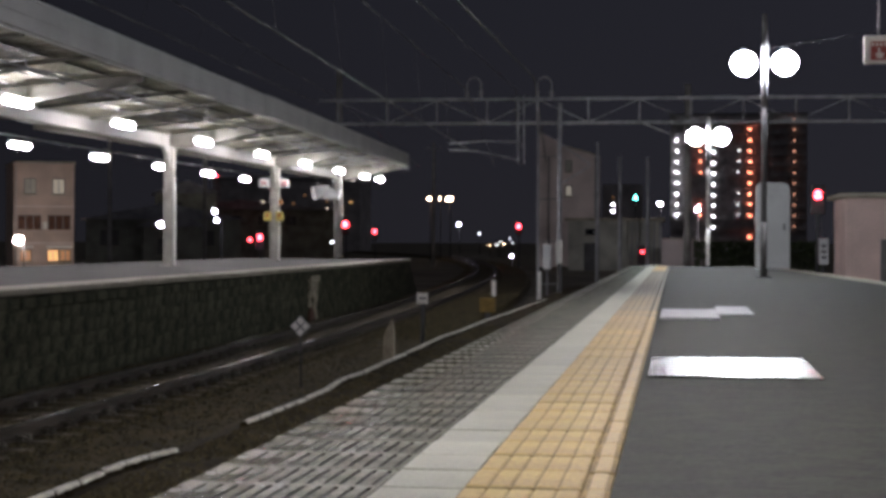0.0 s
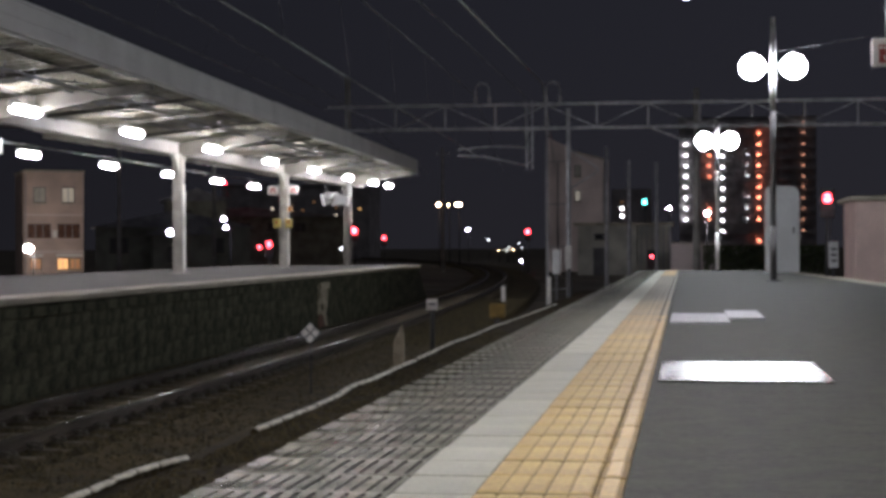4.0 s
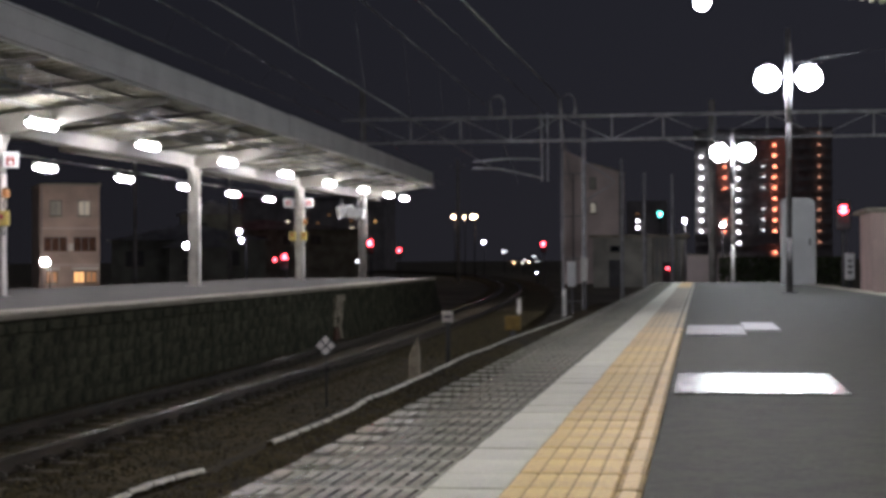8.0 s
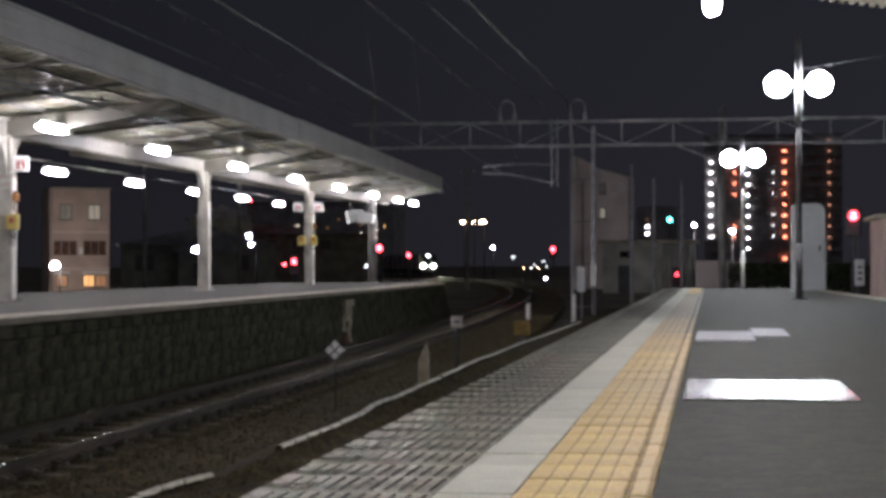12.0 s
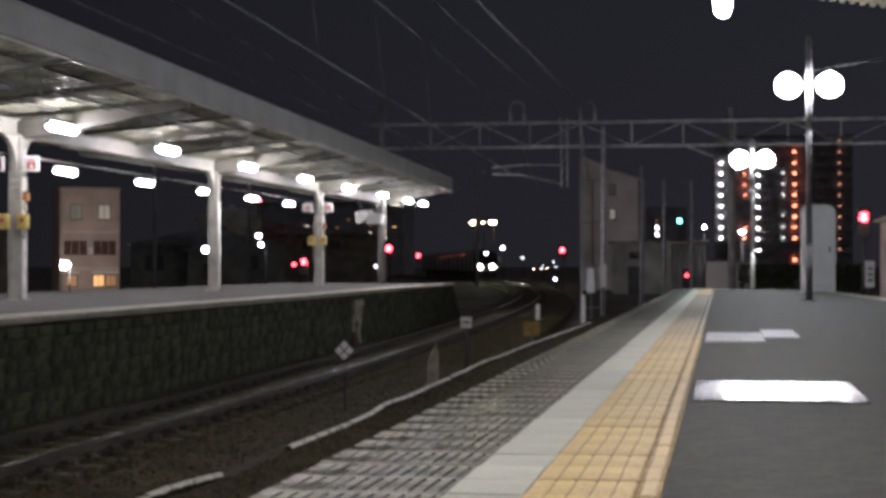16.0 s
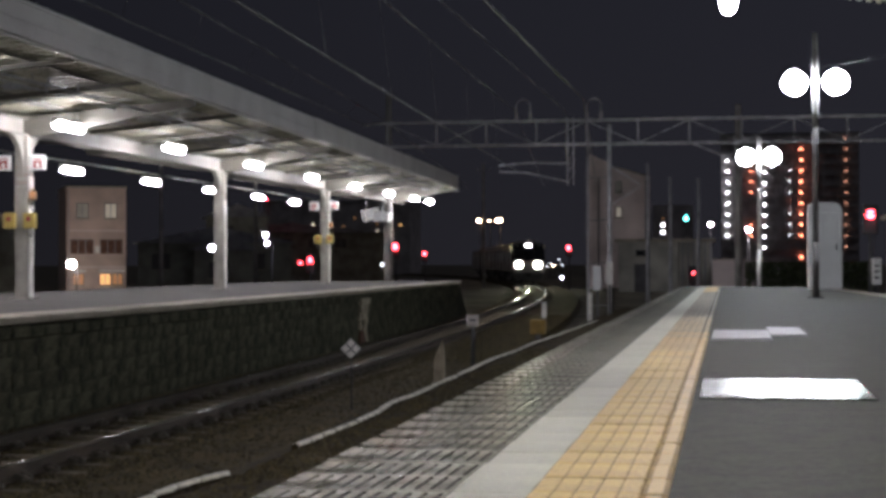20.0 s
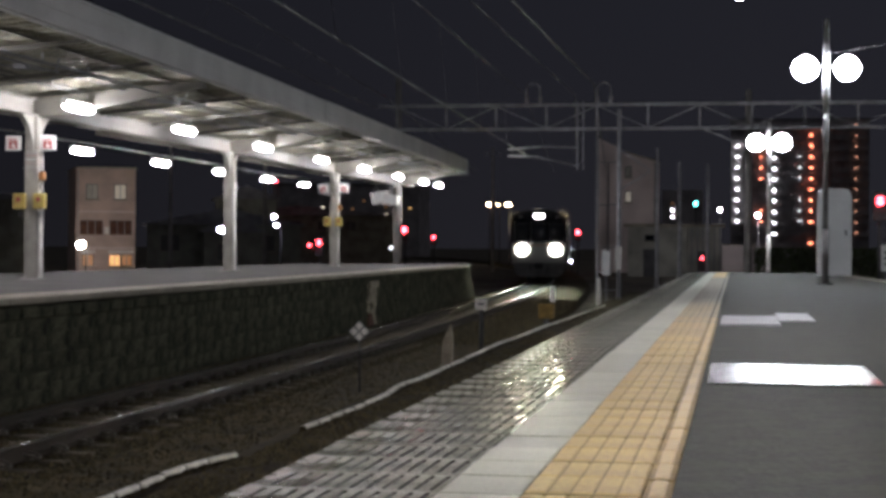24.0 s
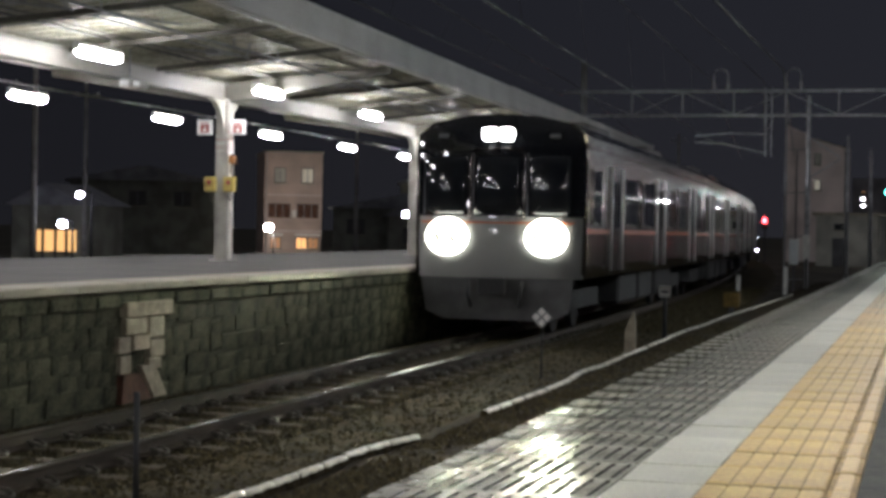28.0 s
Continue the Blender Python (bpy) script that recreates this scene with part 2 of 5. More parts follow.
def ring(bm, centre, u, w, r, n, r2=None):
    r2 = r if r2 is None else r2
    return [bm.verts.new(centre + u * (math.cos(2 * math.pi * i / n) * r) + w * (math.sin(2 * math.pi * i / n) * r2)) for i in range(n)]


def skin(bm, rings, caps=True, smooth=True):
    n = len(rings[0])
    for a, b in zip(rings, rings[1:]):
        for i in range(n):
            bm.faces.new((a[i], a[(i + 1) % n], b[(i + 1) % n], b[i])).smooth = smooth
    if caps:
        bm.faces.new(list(reversed(rings[0])))
        bm.faces.new(rings[-1])


def rod(bm, points, radii, n=8):
    """A round bar along points, with a radius for each (or one for all)."""
    points = [Vector(p) for p in points]
    if not isinstance(radii, (list, tuple)):
        radii = [radii] * len(points)
    rings = []
    for i, p in enumerate(points):
        d = (points[min(i + 1, len(points) - 1)] - points[max(i - 1, 0)]).normalized()
        u = d.cross(Vector((0, 0, 1)) if abs(d.z) < 0.9 else Vector((1, 0, 0))).normalized()
        rings.append(ring(bm, p, u, u.cross(d), radii[i], n))
    skin(bm, rings)


def beam(bm, a, b, w, h):
    """A square bar from a to b, w wide and h deep."""
    a, b = Vector(a), Vector(b)
    d = (b - a).normalized()
    side = d.cross(Vector((0, 0, 1)) if abs(d.z) < 0.95 else Vector((0, 1, 0))).normalized()
    up = side.cross(d)
    rings = []
    for p in (a, b):
        rings.append([bm.verts.new(p + side * (sx * w / 2) + up * (sz * h / 2)) for sx, sz in ((-1, -1), (1, -1), (1, 1), (-1, 1))])
    skin(bm, rings, smooth=False)


def ball(bm, centre, rx, ry, rz, seg=12, rings_n=8):
    centre = Vector(centre)
    rows = []
    for j in range(1, rings_n):
        a = math.pi * j / rings_n
        rows.append([bm.verts.new(centre + Vector((rx * math.sin(a) * math.cos(2 * math.pi * i / seg), ry * math.sin(a) * math.sin(2 * math.pi * i / seg), -rz * math.cos(a)))) for i in range(seg)])
    skin(bm, rows, caps=False)
    low, top = bm.verts.new(centre - Vector((0, 0, rz))), bm.verts.new(centre + Vector((0, 0, rz)))
    for i in range(seg):
        bm.faces.new((low, rows[0][(i + 1) % seg], rows[0][i])).smooth = True
        bm.faces.new((top, rows[-1][i], rows[-1][(i + 1) % seg])).smooth = True


def disc(bm, centre, r, depth, axis="y", n=14):
    c = Vector(centre)
    d = Vector((0, 1, 0)) if axis == "y" else Vector((1, 0, 0)) if axis == "x" else Vector((0, 0, 1))
    u = d.cross(Vector((0, 0, 1))).normalized() if axis != "z" else Vector((1, 0, 0))
    w = u.cross(d)
    skin(bm, [ring(bm, c - d * depth / 2, u, w, r, n), ring(bm, c + d * depth / 2, u, w, r, n)], smooth=False)


def outline(bm, pts, y0, y1, plane="xz"):
    """A flat polygon (x, z) or (y, z) pushed out between two planes."""
    rings = []
    for y in (y0, y1):
        rings.append([bm.verts.new((a, y, b) if plane == "xz" else (y, a, b)) for a, b in pts])
    skin(bm, rings, smooth=False)


def mesh_of(name, bm, *mats):
    bmesh.ops.recalc_face_normals(bm, faces=bm.faces[:])
    me = bpy.data.meshes.new(name)
    bm.to_mesh(me)
    bm.free()
    for m in mats:
        me.materials.append(m)
    return me


def part(name, bm, mats, parent=None, label="", at=None):
    """Links a bmesh as one mesh object, under a thing or part."""
    mats = mats if isinstance(mats, (list, tuple)) else (mats,)
    ob = new(name, mesh_of(name, bm, *mats))
    if parent is not None:
        ob.parent = parent
    if at is not None:
        ob.matrix_basis = at
    if label:
        ob["label"] = label
    return ob


def piece(name, me, parent, at):
    ob = new(name, me)
    ob.parent = parent
    ob.matrix_basis = at
    return ob


def thing(name, at, label, category, group="", kind=""):
    ob = new(name)
    ob.empty_display_size = 0.2
    ob.matrix_basis = at
    return tagged(ob, label, category, group, kind)


def made(fn, *a, **k):
    bm = bmesh.new()
    fn(bm, *a, **k)
    return bm


def slab(name, x0, x1, y0, y1, z0, z1, mats, parent=None, label="", r=0.0):
    bm = bmesh.new()
    if r:
        rounded(bm, x0, x1, y0, y1, z0, z1, r)
    else:
        box(bm, x0, x1, y0, y1, z0, z1)
    return part(name, bm, mats, parent, label)


# ---- plan: metres, x right and y along the near platform, z from its surface ----
RAIL_TOP, BED = -1.12, -1.30


def track_x(y):
    """Centre of the track: straight near the eye, then a wide curve to the left."""
    return -6.75 - (0.00055 * (y - 10) ** 2 if y > 10 else 0.0)


def track_turn(y):
    return math.atan(0.0011 * max(0.0, y - 10))


def beside(y, off, z=0.0):
    """A point off metres to the right of the track's centre."""
    a = track_turn(y)
    return Vector((track_x(y) + off * math.cos(a), y + off * math.sin(a), z))


def sweep(bm, ys, section, mi=0, caps=True):
    """Carries a section of (offset, z) along the track."""
    rings = []
    for y in ys:
        rings.append([bm.verts.new(beside(y, o, z)) for o, z in section])
    n = len(section)
    for a, b in zip(rings, rings[1:]):
        for i in range(n):
            bm.faces.new((a[i], a[(i + 1) % n], b[(i + 1) % n], b[i])).material_index = mi
    if caps:
        bm.faces.new(list(reversed(rings[0]))).material_index = mi
        bm.faces.new(rings[-1]).material_index = mi


def steps(a, b, d):
    n = max(1, round((b - a) / d))
    return [a + (b - a) * i / n for i in range(n + 1)]


# ---- ground, track and platforms ----
def ground():
    bm = bmesh.new()
    v = [bm.verts.new(p) for p in ((-2500, -400, -1.5), (2500, -400, -1.5), (2500, 4500, -1.5), (-2500, 4500, -1.5))]
    bm.faces.new(v)
    tagged(part("ground", bm, EARTH), "dark bare earth of the railway yard at night", "ground", kind="structure")


def track():
    bm = bmesh.new()
    sweep(bm, steps(-12, 60, 3) + steps(64, 420, 8), [(-1.58, -1.49), (-1.58, -1.33), (-1.1, BED), (1.2, BED), (2.45, -1.30), (2.6, -1.49)])
    tagged(part("ballast_bed", bm, BALLAST), "brown ballast bed between the platforms", "ballast", kind="structure")
    rail_line = thing("railway_track", pose(0, 0, 0), "steel rails on concrete sleepers, curving away", "railway track", kind="structure")
    for side in (-1, 1):
        c = side * 0.5685
        bm = bmesh.new()
        ys = steps(-12, 80, 2) + steps(84, 420, 5)
        sweep(bm, ys, [(c - 0.06, -1.27), (c + 0.06, -1.27), (c + 0.06, -1.255), (c + 0.012, -1.24), (c + 0.012, -1.165), (c + 0.032, -1.155), (c + 0.032, RAIL_TOP - 0.0125), (c - 0.032, RAIL_TOP - 0.0125), (c - 0.032, -1.155), (c - 0.012, -1.165), (c - 0.012, -1.24), (c - 0.06, -1.255)])
        r = part("rail", bm, RAIL_SIDE, rail_line)
        bm = bmesh.new()
        arc = [math.pi * i / 8 for i in range(9)]
        sweep(bm, ys, [(c + 0.0335 * math.cos(a), RAIL_TOP - 0.013 + 0.013 * math.sin(a) ** 0.7) for a in arc], caps=False)
        for f in bm.faces:
            f.smooth = True
        part("rail_head", bm, RAIL_HEAD, r, "shiny worn rail head")
    return rail_line


def sleepers(parent):
    bm = bmesh.new()
    rounded(bm, -1.0, 1.0, -0.11, 0.11, -0.14, 0.0, 0.015, 1)
    me = mesh_of("sleeper", bm, SLEEPER)
    bm = bmesh.new()
    for x in (-0.5685, 0.5685):
        for s in (-1, 1):
            box(bm, x + s * 0.075 - 0.03, x + s * 0.075 + 0.03, -0.05, 0.05, 0.0, 0.045)
            rod(bm, [(x + s * 0.05, -0.07, 0.055), (x + s * 0.10, -0.09, 0.05), (x + s * 0.165, -0.06, 0.022), (x + s * 0.175, 0.0, 0.018), (x + s * 0.15, 0.06, 0.026), (x + s * 0.09, 0.075, 0.055), (x + s * 0.05, 0.04, 0.06)], 0.013, 6)
    clip = mesh_of("rail_clip", bm, CLIP_STEEL)
    y = 6.0
    while y < 66:
        p = beside(y, 0, -1.268)
        s = piece("sleeper", me, parent, pose(*p, 0, 0, math.degrees(track_turn(y))))
        if y < 34:
            piece("rail_clip", clip, s, pose(0, 0, 0))
        y += 0.62
    bm = bmesh.new()
    while y < 240:
        tmp = bmesh.new()
        box(tmp, -1.0, 1.0, -0.11, 0.11, -0.14, 0.0)
        bmesh.ops.transform(tmp, matrix=pose(*beside(y, 0, -1.268), 0, 0, math.degrees(track_turn(y))), verts=tmp.verts[:])
        merge(bm, tmp)
        y += 0.62
    tagged(part("far_sleepers", bm, SLEEPER, parent), kind="stuff")


def pebbles():
    rng = np.random.default_rng(4)
    verts, faces = [], []
    shape = np.array([(1, 0, 0), (0, 1, 0), (-1, 0, 0), (0, -1, 0), (0, 0, 1), (0, 0, -1)], float)
    tri = [(0, 1, 4), (1, 2, 4), (2, 3, 4), (3, 0, 4), (1, 0, 5), (2, 1, 5), (3, 2, 5), (0, 3, 5)]
    for i in range(78000):
        y = 9.5 + 26 * rng.random() ** 1.6
        if i >= 60000:
            y = rng.uniform(33, 62)
            p = beside(y, rng.uniform(0.72, 2.5), BED - 0.005)
        elif i < 42000:
            off = rng.uniform(-1.45, 2.55)
            z = BED + 0.005 if abs(off) < 1.15 else BED - 0.02
            if abs(abs(off) - 0.5685) < 0.09:
                continue
            p = beside(y, off, z)
        else:
            x = rng.uniform(-4.15, -1.4)
            p = (x, y, np.interp(x, (-4.45, -4.0, -3.7, -3.0, -2.2, -1.23), (-1.24, -1.175, -1.18, -1.24, -1.30, -1.30)))
        s = (rng.uniform(0.020, 0.055) if i < 60000 else rng.uniform(0.04, 0.08)) * np.array([1, rng.uniform(0.6, 1), rng.uniform(0.5, 0.9)])
        a = rng.uniform(0, 6.28)
        q = (shape + rng.uniform(-0.25, 0.25, (6, 3))) * s
        q = np.stack([q[:, 0] * math.cos(a) - q[:, 1] * math.sin(a), q[:, 0] * math.sin(a) + q[:, 1] * math.cos(a), q[:, 2]], 1) + np.array(p)
        n = len(verts)
        verts.extend(q.tolist())
        faces.extend([tuple(n + k for k in f) for f in tri])
    me = bpy.data.meshes.new("ballast_stones")
    me.from_pydata(verts, [], faces)
    me.materials.append(PEBBLE)
    tagged(new("ballast_stones", me), "loose brown ballast stones between the sleepers", "ballast stones", kind="stuff")


PITCH, ROWS_FROM, ROWS = 0.33, -11.92, 176
RIGHT_END = 46.2


def right_edge(y):
    return 4.46 - 0.04 * y if y > 0 else 4.46


def near_platform():
    base = thing("near_platform", pose(0, 0, 0), "station platform with asphalt surface and tactile paving", "platform", kind="structure")
    bm = bmesh.new()
    e0, e1 = right_edge(-12), right_edge(RIGHT_END)
    for z0, z1, x0, mi in ((-1.5, -0.03, -1.22, 0),):
        v = [bm.verts.new((x, y, z)) for z in (z0, z1) for x, y in ((x0, -12), (e0, -12), (right_edge(0), 0), (e1, RIGHT_END), (x0, RIGHT_END))]
        skin(bm, [v[:5], v[5:]], smooth=False)
    part("platform_body", bm, JOINT, base)
    bm = bmesh.new()
    ys = [-12] + [i * 2.0 for i in range(0, 24)] + [RIGHT_END]
    low = [[bm.verts.new((x, y, z)) for x, z in ((-0.157, -0.03), (-0.157, 0.0), (right_edge(y) - 0.32, 0.0), (right_edge(y) - 0.32, -0.03))] for y in ys]
    for a, b in zip(low, low[1:]):
        for i in range(3):
            bm.faces.new((a[i], a[i + 1], b[i + 1], b[i]))
    bm.faces.new(low[0]), bm.faces.new(list(reversed(low[-1])))
    part("asphalt_surface", bm, ASPHALT, base, "dark grey worn asphalt")
    bm = bmesh.new()
    e = [[bm.verts.new((x, y, z)) for x, z in ((right_edge(y) - 0.317, -0.03), (right_edge(y) - 0.317, 0.003), (right_edge(y) + 0.03, 0.003), (right_edge(y) + 0.03, -0.16))] for y in ys]
    for a, b in zip(e, e[1:]):
        for i in range(4):
            bm.faces.new((a[i], a[(i + 1) % 4], b[(i + 1) % 4], b[i]))
    bm.faces.new(e[0]), bm.faces.new(list(reversed(e[-1])))
    part("edge_coping", bm, COPING, base, "pale concrete edge strip")
    return base


def ribbed_slab_mesh():
    """One edge slab with rows of short dirt-filled grooves."""
    bm = bmesh.new()
    x0, x1, y0, y1 = 0.0, 0.505, 0.0, PITCH - 0.010
    gx = [0.487 - 0.0425 * i for i in range(11)][::-1]
    xs = [x0]
    for g in gx:
        xs += [g - 0.0062, g + 0.0062]
    xs.append(x1)
    ys = [y0, 0.024, 0.292, y1]
    for i in range(len(xs) - 1):
        for j in range(3):
            a, b, c, d = xs[i], xs[i + 1], ys[j], ys[j + 1]
            if i % 2 == 1 and j == 1:
                f = [bm.verts.new(p) for p in ((a, c, -0.007), (b, c, -0.007), (b, d, -0.007), (a, d, -0.007))]
                t = [bm.verts.new(p) for p in ((a, c, 0), (b, c, 0), (b, d, 0), (a, d, 0))]
                dirt = 1 if i > 6 else 2
                bm.faces.new(f).material_index = dirt
                for k in range(4):
                    bm.faces.new((t[k], t[(k + 1) % 4], f[(k + 1) % 4], f[k])).material_index = dirt
            else:
                # the outer strip along the track is darker and greener
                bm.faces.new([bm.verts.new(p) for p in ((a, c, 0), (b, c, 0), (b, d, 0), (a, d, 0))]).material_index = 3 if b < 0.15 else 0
    for a, b in (((x0, y0), (x1, y0)), ((x1, y0), (x1, y1)), ((x1, y1), (x0, y1)), ((x0, y1), (x0, y0))):
        bm.faces.new([bm.verts.new(p) for p in ((*a, -0.06), (*b, -0.06), (*b, 0), (*a, 0))])
    me = bpy.data.meshes.new("ribbed_slab")
    bm.to_mesh(me)
    bm.free()
    me.materials.append(RIB_SLAB)
    me.materials.append(RIB_DIRT)
    me.materials.append(RIB_SILT)
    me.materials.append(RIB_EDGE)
    return me


def bevel_tile(name, w, d, mats, bars=0, bar_w=0.03):
    """A paving tile, with raised bars in the second material where it has them."""
    bm = bmesh.new()
    box(bm, 0, w, 0, d, -0.03, 0)
    for i in range(bars):
        c = w * (i + 0.5) / bars
        a, b, h = c - bar_w / 2, c + bar_w / 2, 0.005
        lo = [bm.verts.new(p) for p in ((a, 0.010, 0.0005), (b, 0.010, 0.0005), (b, d - 0.010, 0.0005), (a, d - 0.010, 0.0005))]
        hi = [bm.verts.new(p) for p in ((a + 0.004, 0.016, h), (b - 0.004, 0.016, h), (b - 0.004, d - 0.016, h), (a + 0.004, d - 0.016, h))]
        bm.faces.new(hi).material_index = 1
        for k in range(4):
            bm.faces.new((lo[k], lo[(k + 1) % 4], hi[(k + 1) % 4], hi[k])).material_index = 1
    return mesh_of(name, bm, *mats)


def near_paving(base):
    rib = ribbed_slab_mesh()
    d = PITCH - 0.017
    pale = bevel_tile("paving_slab", 0.208, d, (PALE_SLAB,))
    yellow = bevel_tile("tactile_tile", 0.296, d, (YELLOW_DIRT, YELLOW), 5, 0.0545)
    worn = bevel_tile("tactile_tile", 0.296, d, (RIB_DIRT, WORN_TILE), 5, 0.0545)
    line = bevel_tile("line_tile", 0.068, d, (YELLOW_DIRT, YELLOW_LINE), 1, 0.042)
    worn_line = bevel_tile("line_tile", 0.068, d, (RIB_DIRT, WORN_TILE), 1, 0.042)
    faded = bevel_tile("tactile_tile", 0.296, d, (YELLOW_DIRT, YELLOW_LINE), 5, 0.0545)
    rubbed = bevel_tile("tactile_tile", 0.296, d, (YELLOW_DIRT, RUBBED_TILE), 5, 0.0545)
    half = bevel_tile("tactile_tile", 0.296, d, (RIB_SILT, HALF_TILE), 5, 0.0545)
    half_line = bevel_tile("line_tile", 0.068, d, (RIB_SILT, HALF_TILE), 1, 0.042)
    rng = random.Random(3)
    for k in range(ROWS):
        y = ROWS_FROM + PITCH * k
        if y + PITCH > RIGHT_END:
            break
        wear = y + rng.uniform(-1.0, 1.0)
        tile_mesh = yellow if wear < 11.5 else rubbed if wear < 14.5 else half if wear < 19 else faded if y > 37 else worn
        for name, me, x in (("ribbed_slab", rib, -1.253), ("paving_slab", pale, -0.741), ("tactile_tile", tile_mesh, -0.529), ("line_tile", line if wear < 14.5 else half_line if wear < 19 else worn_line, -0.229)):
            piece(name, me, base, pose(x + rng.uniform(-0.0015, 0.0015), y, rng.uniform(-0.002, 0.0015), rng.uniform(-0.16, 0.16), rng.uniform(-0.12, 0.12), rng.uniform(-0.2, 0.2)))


def steel_plates():
    def plate(at, w, d, label, ridged=False, mat=None):
        t = thing("cover_plate", at, label, "cover plate", "cover plates in the platform")
        bm = bmesh.new()
        rounded(bm, 0, w, 0, d, 0.001, 0.010, 0.003, 1)
        p = part("plate", bm, mat or STEEL_PLATE, t)
        if ridged:
            for i in range(12):
                x = 0.03 + (w - 0.06) * i / 11
                part("ridge", made(box, x - 0.008, x + 0.008, 0.03, d - 0.03, 0.0105, 0.016), DULL_PLATE, p)
    plate(pose(-0.13, 7.85, 0), 0.80, 1.32, "wide shiny steel cover plate set in the asphalt")
    plate(pose(-0.13, 13.9, 0), 0.49, 1.9, "ridged steel cover plate set in the asphalt", True, DULL_PLATE)
    plate(pose(0.365, 14.8, 0), 0.31, 1.8, "plain steel cover plate set in the asphalt", False, DULL_PLATE)


def far_platform():
    base = thing("far_platform", pose(0, 0, 0), "opposite station platform with stone retaining wall", "platform", kind="structure")
    ys = steps(-12, 62, 2) + [63, 66]
    bm = bmesh.new()
    sec = []
    for y in ys:
        f = beside(y, -1.6)
        top = -0.004 - 0.36 * max(0, y - 62)
        sec.append([bm.verts.new(p) for p in ((f.x, y, -1.52), (f.x, y, top - 0.1), (f.x, y, top), (-16.0, y, top), (-16.0, y, -1.52))])
    for a, b in zip(sec, sec[1:]):
        for i in range(5):
            # top of the end ramp is coloured dark, to fade into the night
            bm.faces.new((a[i], a[(i + 1) % 5], b[(i + 1) % 5], b[i])).material_index = 1 if i != 2 else 2 if b[2].co.y > 62.5 else 0
    bm.faces.new(sec[0]), bm.faces.new(list(reversed(sec[-1])))
    part("platform_body", bm, (LEFT_TOP, MORTAR, DIRT), base)
    # coping slabs along the edge
    y = 8.0
    rng = random.Random(8)
    while y < 61:
        d = 1.5
        bm = bmesh.new()
        rounded(bm, -0.25, 0.50, 0, d - 0.008, -0.085, 0.0, 0.014, 1)
        p = beside(y, -1.60)
        part("coping_slab", bm, COPING, base, at=pose(p.x - 0.40, y, rng.uniform(0.0, 0.006), 0, 0, math.degrees(track_turn(y + 0.7))))
        y += d
    return base


def wall_stones(base):
    rng = random.Random(11)
    shapes = []
    # a jutting top course, then rough courses of long stones
    lip = bmesh.new()
    rounded(lip, -0.10, 0.055, 0, 0.98, 0, 0.155, 0.014, 1)
    for v in lip.verts:
        v.co += Vector((rng.uniform(-0.008, 0.004), rng.uniform(-0.006, 0.006), rng.uniform(-0.006, 0.006)))
    lip = mesh_of("wall_stone", lip, STONE)
    for w, h in ((0.46, 0.20), (0.62, 0.23), (0.28, 0.17), (0.54, 0.19), (0.78, 0.21), (0.42, 0.24), (0.23, 0.19), (0.35, 0.22)):
        bm = bmesh.new()
        rounded(bm, -0.10, 0.012, 0, w, 0, h, 0.012, 1)
        for v in bm.verts:
            v.co += Vector((rng.uniform(-0.008, 0.006) if v.co.x > -0.02 else 0, rng.uniform(-0.028, 0.028), rng.uniform(-0.024, 0.024)))
        shapes.append((w, mesh_of("wall_stone", bm, STONE)))
    courses = (-0.262, -0.475, -0.69, -0.905, -1.12, -1.335)
    ends = []
    for course, z in enumerate(courses):
        y = 11.0 + 0.19 * course
        y_to = 37.0 if course == 0 else 35.0
        while y < y_to:
            w, me = (0.985, lip) if course == 0 else rng.choice(shapes)
            p = beside(y, -1.6)
            wave = 0.0 if course == 0 else 0.022 * math.sin(1.1 * y + 2 * course) + rng.uniform(-0.018, 0.018)
            piece("wall_stone", me, base, pose(p.x + rng.uniform(-0.010, 0.006), y, z + wave, 0 if course == 0 else rng.uniform(-1.5, 1.5), 0, math.degrees(track_turn(y)) + rng.uniform(-0.6, 0.6)))
            y += w + 0.005
        ends.append(y)
    bm = bmesh.new()
    for course, z in enumerate(courses):
        y = ends[course]
        while y < 61:
            w = 0.98 if course == 0 else rng.uniform(0.35, 0.75)
            p = beside(y, -1.6)
            out = 0.055 if course == 0 else rng.uniform(0.004, 0.028)
            box(bm, p.x - 0.08, p.x + out, y, y + w, z + rng.uniform(-0.006, 0.006), z + (0.155 if course == 0 else rng.uniform(0.185, 0.205)))
            y += w + 0.012
    tagged(part("far_wall_stones", bm, STONE_ISLAND, base), kind="stuff")


